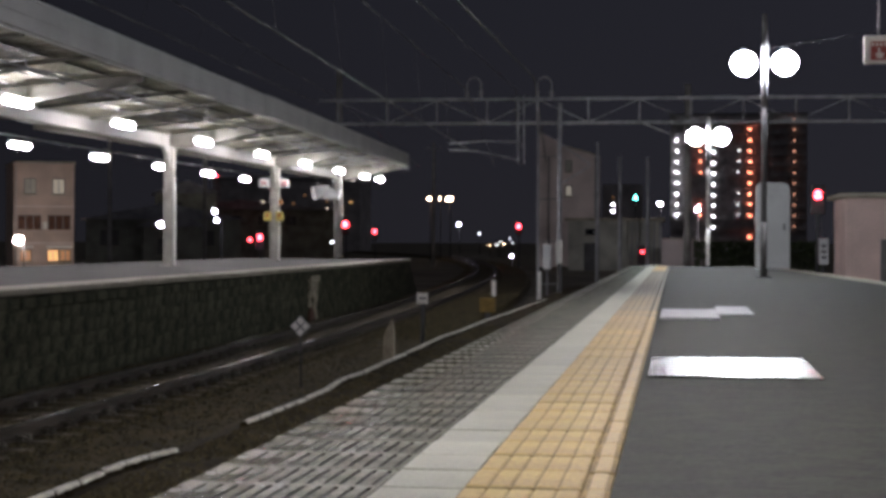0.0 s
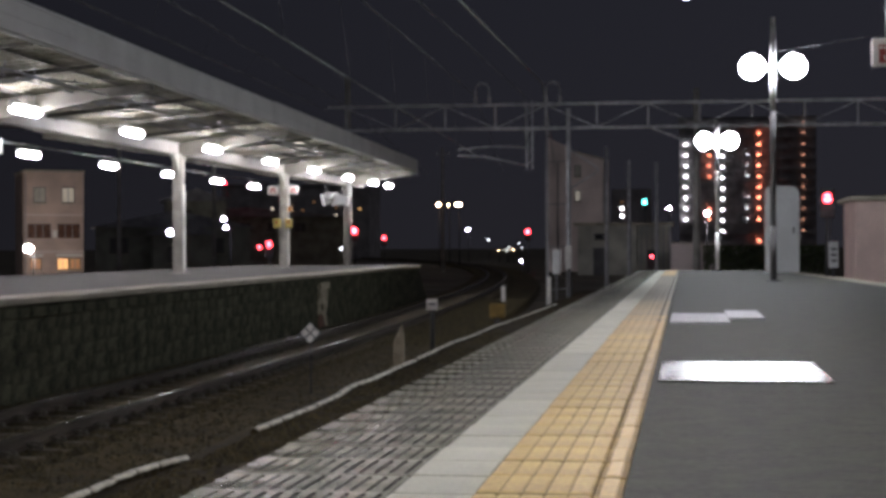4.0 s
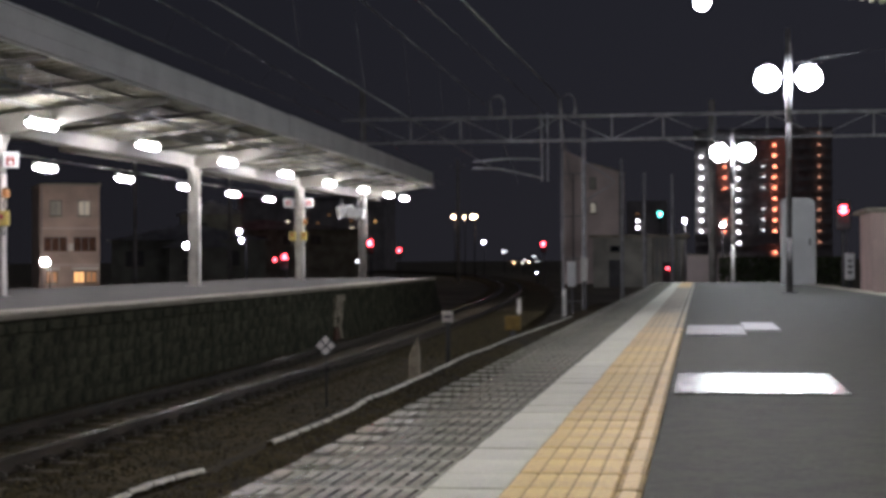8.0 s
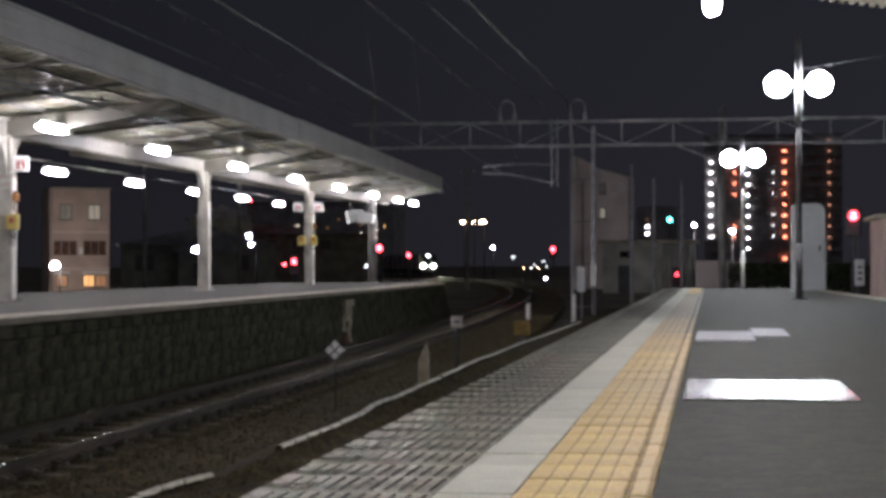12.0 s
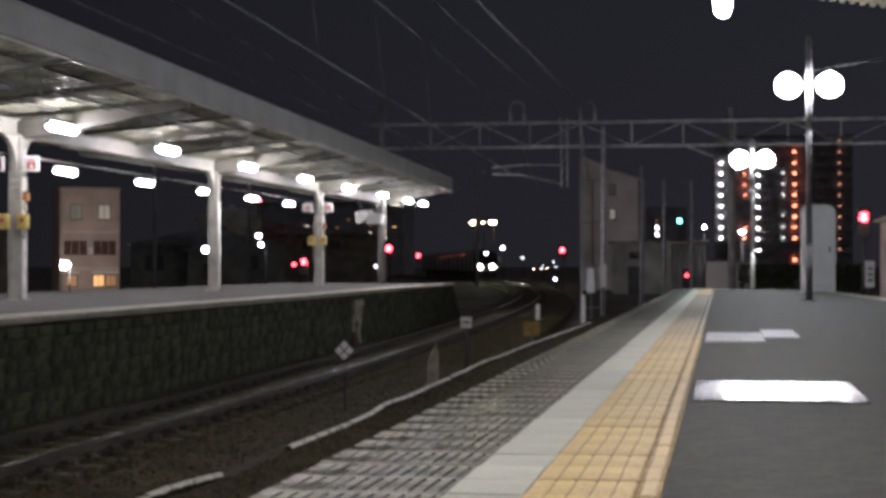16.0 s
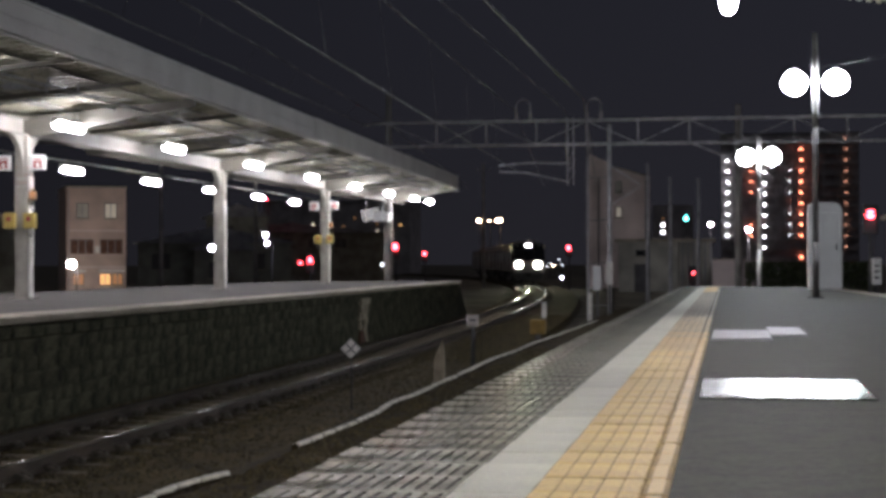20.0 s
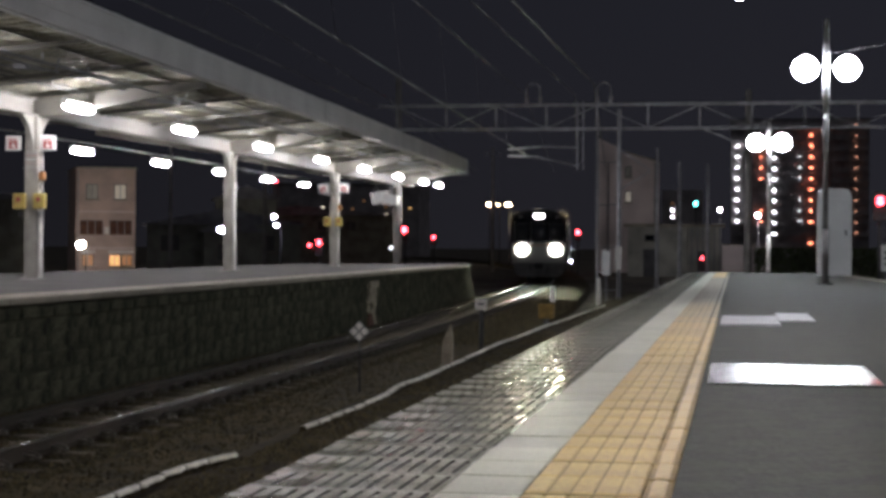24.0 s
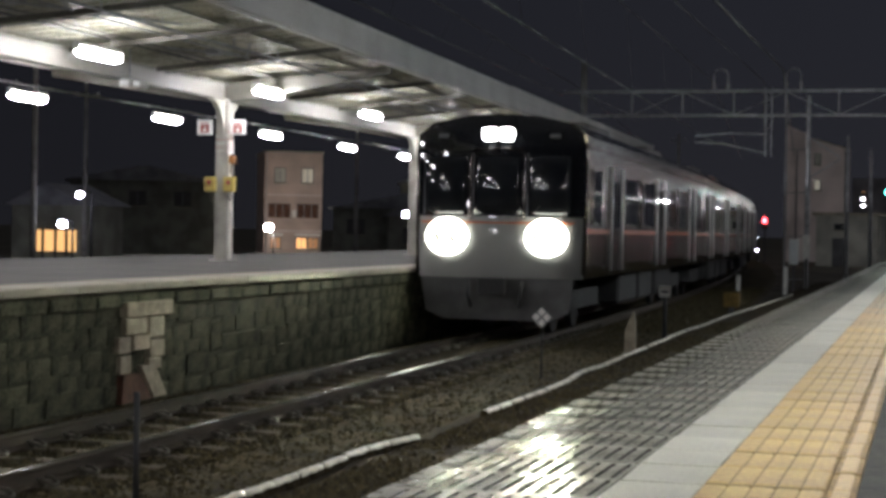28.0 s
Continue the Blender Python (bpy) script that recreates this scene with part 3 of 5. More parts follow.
def wall_pier(y, label):
    p = beside(y, -1.6)
    t = thing("wall_pier", pose(p.x, y, 0, 0, 0, math.degrees(track_turn(y))), label, "wall pier", "white-painted piers on the platform wall")
    blocks = [(0.02, 1.18, -0.37, -0.21, 0.20), (0.60, 1.00, -0.62, -0.38, 0.16), (0.05, 0.55, -0.56, -0.38, 0.15), (-0.10, 0.18, -0.76, -0.58, 0.14),
              (0.22, 0.62, -0.74, -0.57, 0.17), (0.66, 1.02, -0.84, -0.64, 0.15), (-0.05, 0.20, -0.98, -0.78, 0.13), (0.66, 0.98, -0.98, -0.85, 0.12)]
    for a, b, z0, z1, d in blocks:
        bm = bmesh.new()
        rounded(bm, -0.02, d * 0.55, a, b, z0, z1, 0.012, 1)
        part("painted_block", bm, WHITE_BLOCK, t)
    bm = bmesh.new()
    outline(bm, [(0.45, -0.92), (0.80, -0.92), (1.12, -1.29), (0.78, -1.29)], -0.02, 0.07, "yz")
    part("sloping_slab", bm, WHITE_BLOCK, t, "sloping white-painted slab")
    bm = bmesh.new()
    outline(bm, [(0.0, -0.99), (0.40, -0.99), (0.74, -1.30), (-0.05, -1.30)], -0.02, 0.08, "yz")
    part("rust_stained_stone", bm, RUST, t, "rust-brown stained stone")


def white_kerb():
    t = thing("trackside_kerb", pose(0, 0, 0), "broken white-topped concrete kerb in the ballast", "kerb", kind="structure")
    rng = random.Random(5)

    bends = ((8, -4.40), (12.8, -4.37), (13.5, -4.33), (14.2, -4.17), (16.2, -4.20), (19.0, -4.14), (20.1, -4.17), (21.4, -4.28), (22.7, -4.23), (28.2, -4.29), (31.5, -4.37), (32.6, -4.31), (38.5, -4.31), (42.8, -4.20), (54, -4.05))

    def kx(y):
        for (a, xa), (b, xb) in zip(bends, bends[1:]):
            if y <= b:
                return xa + (xb - xa) * (y - a) / (b - a)
        return -4.05
    shapes = []
    for k in range(7):
        bm = bmesh.new()
        rows = []
        for i in range(9):
            y = 0.496 * i / 8
            left, right = 0.032 + rng.random() ** 2 * 0.020, 0.032 + rng.random() ** 2 * 0.020
            h = rng.uniform(-0.006, 0.003)
            top = [(-left * math.cos(a) if a < 1.57 else -right * math.cos(a), y, h - 0.032 + 0.032 * math.sin(a)) for a in [math.pi * k / 8 for k in range(9)]]
            rows.append([bm.verts.new(c) for c in ((-0.07, y, -0.30), *top, (0.07, y, -0.30))])
        for a, b in zip(rows, rows[1:]):
            for i in range(10):
                f = bm.faces.new((a[i], a[i + 1], b[i + 1], b[i]))
                f.material_index, f.smooth = (1, True) if 1 <= i <= 8 else (0, False)
        for row in (rows[0], rows[-1]):
            bm.faces.new(row)
        shapes.append(mesh_of("kerb_stone", bm, DIRT, KERB_PAINT))
    for a, b in ((8.0, 14.0), (16.2, 53.0)):
        y = a
        while y < b:
            turn = math.degrees(math.atan2(kx(y) - kx(y + 0.5), 0.5))
            piece("kerb_stone", rng.choice(shapes), t, pose(kx(y), y, -1.135 + rng.uniform(-0.006, 0.006), rng.uniform(-0.3, 0.3), rng.uniform(-2, 2), turn))
            y += 0.5


def ditch():
    bm = bmesh.new()
    rows = []
    rng = random.Random(2)
    for y in steps(-12, 70, 0.6):
        rows.append([bm.verts.new((x + rng.uniform(-0.03, 0.03), y, z + rng.uniform(-0.025, 0.025))) for x, z in ((-4.7, -1.36), (-4.45, -1.24), (-4.0, -1.175), (-3.7, -1.18), (-3.0, -1.24), (-2.2, -1.30), (-1.23, -1.30))])
    for a, b in zip(rows, rows[1:]):
        for i in range(6):
            bm.faces.new((a[i], a[i + 1], b[i + 1], b[i])).smooth = True
    # the dirt's dark colour takes in the shade below the platform edge
    tagged(part("trackside_ground", bm, DIRT), "dirt beside the near platform, darkened for its shade", "ground", kind="structure")


ground()
ditch()
RAIL_LINE = track()
NEAR = near_platform()
steel_plates()
FAR = far_platform()
wall_pier(16.55, "crumbling white-painted brick pier on the platform wall")
wall_pier(40.2, "white-painted brick pier farther along the platform wall")
white_kerb()


# ---- far platform's canopy ----
def eave_x(y):
    return -9.15 - 0.0315 * (y - 23)


POST_X, POSTS = -12.6, (-7.0, 5.0, 17.0, 29.1, 41.2, 52.5, 62.6)
CAN_FROM, CAN_TO = -10.0, 66.0


def far_canopy():
    t = thing("platform_canopy", pose(0, 0, 0), "pale steel gull-wing canopy over the opposite platform", "canopy")
    under = lambda x, y: 3.30 + (0.30 * (x - POST_X) / (eave_x(y) - POST_X) if x > POST_X else 0.30 * (POST_X - x) / 3.6)
    # roof sheet with ribs
    bm = bmesh.new()
    rows = []
    y, k = CAN_FROM, 0
    while y <= CAN_TO:
        dz = (0.0, 0.0, 0.035, 0.035)[k % 4]
        rows.append([bm.verts.new((x, y, under(x, y) + 0.10 + dz)) for x in (eave_x(y) + 0.02, (eave_x(y) + POST_X) / 2, POST_X, POST_X - 1.8, POST_X - 3.6)])
        y += (0.16, 0.03, 0.16, 0.03)[k % 4]
        k += 1
    for a, b in zip(rows, rows[1:]):
        for i in range(4):
            bm.faces.new((a[i], a[i + 1], b[i + 1], b[i]))
    part("roof_sheet", bm, ROOF_UNDER, t, "ribbed pale roof sheet")
    # fascias
    for back in (False, True):
        for a, b in ((CAN_FROM, 39.0), (39.05, CAN_TO)):
            xa, xb = (POST_X - 3.6,) * 2 if back else (eave_x(a), eave_x(b))
            lift = 0.0 if a < 39 else 0.02
            for z0, z1, o in ((3.58, 3.62, 0.04), (3.62, 3.80, 0.0), (3.80, 3.84, 0.012), (3.84, 4.03, 0.0), (4.03, 4.07, 0.03)):
                bm = bmesh.new()
                v = [bm.verts.new((x + s * o + d, yy, z + lift)) for z in (z0, z1) for x, yy, d in ((xa, a, 0), (xa, a, 0.05), (xb, b, 0.05), (xb, b, 0)) for s in ((1 if d else -1),)]
                skin(bm, [v[:4], v[4:]], smooth=False)
                part("fascia", bm, FASCIA, t, "grey sheet-metal fascia")
    # white strip added along the front, to draw the fascia's lit lower lip
    bm = bmesh.new()
    beam(bm, (eave_x(CAN_FROM) - 0.02, CAN_FROM, 3.568), (eave_x(CAN_TO) - 0.02, CAN_TO, 3.568), 0.045, 0.02)
    part("eave_lit_lip", bm, WHITE_ENAMEL, t, "white strip for the lit lip of the eave")
    # end fascia
    bm = bmesh.new()
    box(bm, POST_X - 3.6, eave_x(CAN_TO), CAN_TO + 0.003, CAN_TO + 0.04, 3.62, 4.05)
    part("end_fascia", bm, FASCIA, t)
    # conduit and thin crossed braces under the sheets
    part("conduit", made(rod, [(-10.75, -9, 3.42), (-10.9, 62, 3.42)], 0.016, 6), GALV, t, "thin electric conduit")
    for y in steps(-7, 60, 6.05):
        for dx in (-0.9, 0.9):
            part("brace", made(rod, [(-11.0 - dx * 0.9, y + 1.0, 3.47), (-11.0 + dx * 0.9, y + 4.6, 3.47)], 0.018, 6), GALV, t)
        part("cross_pipe", made(rod, [(-12.45, y + 2.75, 3.21), (-10.3, y + 2.75, 3.40)], 0.014, 6), GALV, t)
        part("junction_box", made(rounded, -11.10, -10.88, y + 1.35, y + 1.55, 3.36, 3.45, 0.01, 1), GALV, t)
        for o in (0.4, 2.2, 4.0):
            part("pipe_hanger", made(rod, [(-10.2, y + o, 3.37), (-10.2, y + o, 3.50)], 0.012, 6), GALV, t)
    part("cable_pipe", made(rod, [(-10.2, -9, 3.36), (-10.2, 60, 3.36)], 0.016, 8), GALV, t, "thin cable pipe under the roof")
    # long beams
    for x, z0, z1 in ((POST_X, 2.98, 3.28),):
        bm = bmesh.new()
        outline(bm, [(x - 0.10, z0), (x + 0.10, z0), (x + 0.10, z0 + 0.02), (x + 0.012, z0 + 0.02), (x + 0.012, z1 - 0.02), (x + 0.10, z1 - 0.02),
                     (x + 0.10, z1), (x - 0.10, z1), (x - 0.10, z1 - 0.02), (x - 0.012, z1 - 0.02), (x - 0.012, z0 + 0.02), (x - 0.10, z0 + 0.02)], CAN_FROM, CAN_TO - 0.2)
        part("ridge_beam", bm, PALE_PAINT, t)
    # purlins
    for f in (0.25, 0.5, 0.75):
        for back in (False, True):
            bm = bmesh.new()
            xa, xb = ((POST_X - 3.6 * f,) * 2 if back else (POST_X + (eave_x(CAN_FROM) - POST_X) * f, POST_X + (eave_x(CAN_TO) - POST_X) * f))
            za = 3.30 + 0.30 * f + 0.078
            beam(bm, (xa, CAN_FROM, za), (xb, CAN_TO, za), 0.05, 0.05)
            part("purlin", bm, PALE_PAINT, t)
    # arms
    for y in [p + d for p in POSTS for d in (0.0, 3.0, 6.0, 9.0)]:
        if y > CAN_TO:
            continue
        for back in (False, True):
            xe = POST_X - 3.55 if back else eave_x(y) - 0.03
            s = -1 if back else 1
            bm = bmesh.new()
            if y in POSTS:
                outline(bm, [(POST_X + s * 0.02, 2.93), (POST_X + s * 0.9, 3.04), (xe, 3.44), (xe, 3.585), (POST_X + s * 0.02, 3.29)], y - 0.07, y + 0.07)
                part("arm", bm, ARM_PAINT, t, "tapered steel arm")
            else:
                outline(bm, [(POST_X + s * 0.11, 3.22), (xe, 3.52), (xe, 3.585), (POST_X + s * 0.11, 3.30)], y - 0.04, y + 0.04)
                part("rafter", bm, ARM_PAINT, t)
    # posts with flared heads
    for y in POSTS:
        bm = bmesh.new()
        rounded(bm, POST_X - 0.13, POST_X + 0.13, y - 0.13, y + 0.13, -0.004, 2.98, 0.025, 2)
        p = part("post", bm, POST_PAINT, t)
        # white plate paints the lit right side of the post
        part("post_lit_side", made(rounded, POST_X + 0.131, POST_X + 0.142, y - 0.105, y + 0.105, 0.01, 2.24, 0.004, 1), WHITE_PAINT, p, "lit right side of the post, painted white")
        bm = bmesh.new()
        for s in (-1, 1):
            pts = [(y + s * 0.13, 2.25)] + [(y + s * (0.13 + 0.62 * (1 - math.cos(a))), 2.25 + 0.72 * math.sin(a)) for a in (0.4, 0.8, 1.2, 1.57)] + [(y + s * 0.13, 2.97)]
            outline(bm, pts, POST_X - 0.05, POST_X + 0.05, "yz")
        part("haunch", bm, POST_PAINT, p)
        bm = bmesh.new()
        rounded(bm, POST_X - 0.2, POST_X + 0.2, y - 0.2, y + 0.2, -0.004, 0.03, 0.01, 1)
        part("base_plate", bm, CONCRETE, p)
    # conduit that carries the back row of lights
    bm = bmesh.new()
    rod(bm, [(-15.9, CAN_FROM, 3.16), (-15.9, CAN_TO - 1, 3.16)], 0.022, 6)
    part("conduit", bm, GALV, t)
    bm = bmesh.new()
    rod(bm, [(-11.9, CAN_FROM, 3.42), (-11.9, CAN_TO - 1, 3.42)], 0.018, 6)
    part("conduit", bm, DARK_STEEL, t)


def strip_light():
    t = thing("strip_light", pose(0, 0, -50), "lit fluorescent strip light hung under a canopy", "strip light", "strip lights under the canopies")
    bm = bmesh.new()
    outline(bm, [(-0.04, 0.09), (0.04, 0.09), (0.06, 0.03), (-0.06, 0.03)], -0.64, 0.64)
    part("housing", bm, WHITE_ENAMEL, t)
    # one thick glowing body stands for the tubes with their glare
    bm = bmesh.new()
    rows = []
    for y, k in ((-0.63, 0.45), (-0.60, 0.72), (-0.52, 0.92), (-0.40, 1.0), (0.40, 1.0), (0.52, 0.92), (0.60, 0.72), (0.63, 0.45)):
        rows.append(ring(bm, Vector((0, y, -0.04)), Vector((1, 0, 0)), Vector((0, 0, 1)), 0.085 * k, 12, 0.075 * k))
    skin(bm, rows)
    part("diffuser", bm, TUBE, t, "glowing fluorescent tube thickened by its glare")
    for y in (-0.66, 0.66):
        bm = bmesh.new()
        box(bm, -0.05, 0.05, y - 0.012, y + 0.012, -0.03, 0.06)
        part("end_cap", bm, WHITE_ENAMEL, t)
    for y in (-0.4, 0.4):
        part("hanger", made(rod, [(0, y, 0.09), (0, y, 0.24)], 0.01, 6), GALV, t)
    return t


def emergency_sign(at, label, group="emergency stop signs"):
    t = thing("emergency_sign", at, label, "sign", group)
    bm = bmesh.new()
    rounded(bm, -0.15, 0.15, -0.02, 0.02, 0.0, 0.28, 0.012, 1)
    p = part("panel", bm, WHITE_ENAMEL, t)
    bm = bmesh.new()
    box(bm, -0.082, 0.082, -0.0245, -0.0205, 0.04, 0.22)
    part("red_face", bm, RED_SIGN, p, "red sign face")
    bm = bmesh.new()
    for x in (-0.06, -0.02, 0.02, 0.06):
        box(bm, x - 0.012, x + 0.012, -0.0275, -0.0250, 0.175, 0.205)
    part("lettering_bar", bm, WHITE_PAINT, p)
    bm = bmesh.new()
    outline(bm, [(-0.045, 0.10), (-0.01, 0.055), (0.035, 0.055), (0.045, 0.105), (0.012, 0.115), (0.008, 0.165), (-0.012, 0.155), (-0.012, 0.105)], -0.0275, -0.0250)
    part("pointing_symbol", bm, WHITE_PAINT, p)
    return t


def post_box(at):
    t = thing("emergency_call_box", at, "yellow plastic emergency call box on a canopy post", "call box", "call boxes on the posts")
    bm = bmesh.new()
    rounded(bm, -0.11, 0.11, -0.09, 0.05, 0, 0.28, 0.02, 2)
    b = part("case", bm, YELLOW_BOX, t)
    bm = bmesh.new()
    disc(bm, (0, -0.095, 0.17), 0.045, 0.02)
    part("push_button", bm, RED_SIGN, b, "red push button")
    bm = bmesh.new()
    rod(bm, [(0.0, 0.0, 0.0), (0.03, 0.0, -0.10), (0.0, 0.02, -0.16), (-0.05, 0.03, -0.08)], 0.012, 6)
    part("cable", bm, DARK_STEEL, t)


far_canopy()
LIGHT = strip_light()
for y in (-7.8, -1.8, 4.2, 10.2, 16.2, 22.0, 28.5, 34.3, 40.4, 46.3, 51.9, 57.3, 62.1):
    copy_thing(LIGHT, pose(-11.5, y, 3.10))
for y in (-8.4, -2.4, 3.6, 9.6, 15.6, 21.6, 27.7, 33.6, 39.6, 45.4, 51.0, 56.4, 61.4):
    copy_thing(LIGHT, pose(-15.9, y, 2.98))
for y in (-6.5, -0.5, 5.5, 11.5):
    copy_thing(LIGHT, pose(0.02, y, 3.30))
LIGHT.matrix_basis = pose(0.02, 17.2, 3.30)
copy_thing(LIGHT, pose(-11.5, 65.3, 3.10))

for y in (29.1, 52.5):
    for x in (-12.93, -12.27):
        emergency_sign(pose(x, y - 0.15, 2.33), "small red and white emergency sign on a canopy post")
        b = -12.80 if x < POST_X else -12.42
        post_box(pose(b, y - 0.135, 1.28))
    t = thing("post_beacon", pose(POST_X + 0.14, y - 0.05, 1.80), "small orange beacon box with a looped cable on a post", "beacon", "beacons on the canopy posts")
    b = part("case", made(rounded, 0.006, 0.11, -0.09, 0.05, 0.0, 0.15, 0.02, 2), ORANGE_BOX, t)
    part("cap", made(rounded, 0.02, 0.095, -0.075, 0.035, 0.152, 0.18, 0.01, 1), RUBBER, b)
    part("cable", made(rod, [(0.05, 0, 0.0), (0.02, -0.04, -0.12), (0.10, -0.06, -0.26), (0.03, -0.08, -0.42), (0.06, -0.1, -0.52)], 0.012, 6), RUBBER, t)
    t = thing("warning_tape", pose(POST_X, y, 0), "red and white striped warning wrap round a post", "warning wrap")
    for i in range(6):
        bm = bmesh.new()
        z = 2.02 + 0.07 * i
        rounded(bm, -0.134, 0.134, -0.134, 0.134, z, z + 0.035, 0.02, 1)
        part("stripe", bm, RED_SIGN if i % 2 else WHITE_PAINT, t)


def monitor_box(at, label):
    t = thing("monitor_housing", at, label, "monitor housing", "monitor housings on the end post")
    bm = bmesh.new()
    outline(bm, [(-0.28, 0.0), (0.30, 0.05), (0.34, 0.38), (-0.24, 0.46)], -0.25, 0.25)
    c = part("case", bm, WHITE_ENAMEL, t)
    bm = bmesh.new()
    box(bm, -0.2, 0.24, -0.262, -0.253, 0.08, 0.36)
    part("screen_hood", bm, GREY_BOX, c)
    bm = bmesh.new()
    rod(bm, [(0.0, 0, 0.4), (0.0, 0, 0.8)], 0.03, 8)
    part("bracket", bm, GALV, t)


_t = thing("hanging_camera", pose(-12.1, 24.2, 2.78), "grey camera housing hung below the canopy beam", "camera")
part("case", made(rounded, -0.09, 0.09, -0.2, 0.2, 0, 0.13, 0.03, 2), GREY_BOX, _t)
part("stem", made(rod, [(0, 0, 0.13), (0, 0, 0.62)], 0.015, 6), GALV, _t)
part("second_case", made(rounded, 0.12, 0.26, -0.16, 0.16, 0.0, 0.10, 0.03, 2), GREY_BOX, _t)
part("bracket", made(beam, (0, 0, 0.14), (0.2, 0, 0.11), 0.03, 0.02), GALV, _t)


monitor_box(pose(-12.74, 61.95, 2.18, 0, 6, 0), "white monitor housing hung from the canopy at the end post")
monitor_box(pose(-13.20, 62.45, 2.30, 0, -18, 25), "tilted white monitor housing hung beside the end post")


# ---- near platform's canopy and furniture ----
def near_canopy():
    t = thing("platform_canopy", pose(0, 0, 0), "ribbed canopy over the near platform, seen at its end", "canopy")
    end, z_at = 17.65, lambda x: 3.72 - 0.155 * (x + 1.3)
    bm = bmesh.new()
    rows = []
    y, k = -12.0, 0
    while y <= end:
        rows.append([bm.verts.new((x, y, z_at(x) + (0.0, 0.0, 0.035, 0.035)[k % 4])) for x in (-1.3, 0.6, 2.7)])
        y += (0.16, 0.03, 0.16, 0.03)[k % 4]
        k += 1
    for a, b in zip(rows, rows[1:]):
        for i in range(2):
            bm.faces.new((a[i], a[i + 1], b[i + 1], b[i]))
    part("roof_sheet", bm, ROOF_UNDER, t)
    x = -1.3
    while x < 2.7:
        part("end_closure", made(box, x, x + 0.05, end, end + 0.02, z_at(x) - 0.03, z_at(x) + 0.07), ROOF_UNDER, t)
        x += 0.1
    for y in (-10.0, -4.0, 2.0, 8.0, 14.0):
        bm = bmesh.new()
        outline(bm, [(-1.25, 3.60), (2.7, 2.86), (2.7, 3.07), (-1.25, 3.69)], y - 0.05, y + 0.05)
        part("arm", bm, PALE_PAINT, t)
    bm = bmesh.new()
    box(bm, 2.62, 2.78, -12, end - 0.2, 2.80, 3.07)
    part("ridge_beam", bm, PALE_PAINT, t)
    for y in (-4.0, 8.0):
        bm = bmesh.new()
        rounded(bm, 2.58, 2.82, y - 0.12, y + 0.12, 0, 2.8, 0.025, 2)
        part("post", bm, PALE_PAINT, t)
    bm = bmesh.new()
    beam(bm, (0.02, -11, 3.50), (0.02, end - 0.1, 3.50), 0.05, 0.06)
    part("light_rail", bm, GALV, t)


near_canopy()
emergency_sign(pose(1.955, 17.0, 2.375), "red and white emergency button sign hung at the canopy's end")
_t = thing("sign_hanger", pose(1.955, 17.0, 2.655), "thin steel hanger carrying a platform sign", "hanger")
part("rod", made(rod, [(0, 0.03, -0.1), (0, 0.03, 0.62)], 0.012, 6), GALV, _t)


def lamp_post(x, y, z, gap, globe, height, label, r=0.06):
    t = thing("platform_lamp", pose(x, y, 0), label, "lamp post", "twin lamp posts on the platform")
    bm = bmesh.new()
    rod(bm, [(0, 0, 0), (0, 0, 1.0)], r + 0.006, 12)
    part("pole_foot", bm, ROOF_GEAR if r > 0.05 else WHITE_PAINT, t)
    bm = bmesh.new()
    rod(bm, [(0, 0, 1.0), (0, 0, height)], [r, r * 0.85], 12)
    p = part("pole", bm, POLE if r > 0.05 else WHITE_PAINT, t)
    bm = bmesh.new()
    disc(bm, (0, 0, 0.01), 0.14, 0.025, "z", 12)
    part("base_flange", bm, DARK_STEEL, t)
    bm = bmesh.new()
    rod(bm, [(-gap, 0.04, z + 0.05), (gap, 0.04, z + 0.05)], 0.025, 8)
    part("cross_arm", bm, RUBBER, p)
    part("bracket_sleeve", made(rod, [(0, 0, z - 0.8), (0, 0, z + 0.5)], r + 0.004, 12), POLE, p, "grey bracket sleeve")
    for s in (-1, 1):
        bm = bmesh.new()
        # ball drawn larger than the lamp, to take in its glare
        ball(bm, (s * gap, 0, z), globe, globe, globe * 0.95, 20, 12)
        g = part("globe", bm, GLOBE, t, "glowing round lamp glass enlarged to its glare")
        part("lamp_cap", made(rod, [(s * gap, 0.04, z + globe * 0.90), (s * gap, 0.04, z + globe + 0.05)], [0.08, 0.05], 10), DARK_STEEL, t)


lamp_post(1.56, 31.0, 3.86, 0.365, 0.228, 4.75, "tall galvanised post with two glowing globe lamps", 0.052)
lamp_post(0.83, 45.5, 3.44, 0.335, 0.235, 3.98, "galvanised post with two glowing globe lamps at the platform's end", 0.046)

_t = thing("equipment_cabinet", pose(2.33, 42.1, 0), "tall light grey equipment cabinet with rounded top", "cabinet")
_bm = bmesh.new()
outline(_bm, [(-0.40, 0.0), (0.40, 0.0), (0.40, 1.90)] + [(0.40 - 0.22 * (1 - math.cos(a)), 1.90 + 0.2 * math.sin(a)) for a in (0.4, 0.8, 1.2, 1.57)] + [(-0.30, 2.10), (-0.37, 2.06), (-0.40, 1.98)], -0.25, 0.25)
_c = part("case", _bm, GREY_BOX, _t)
part("door", made(rounded, -0.34, 0.34, -0.272, -0.252, 0.15, 1.85, 0.008, 1), GREY_BOX, _c)
part("handle", made(rounded, 0.24, 0.28, -0.30, -0.273, 0.95, 1.1, 0.008, 1), DARK_STEEL, _c)


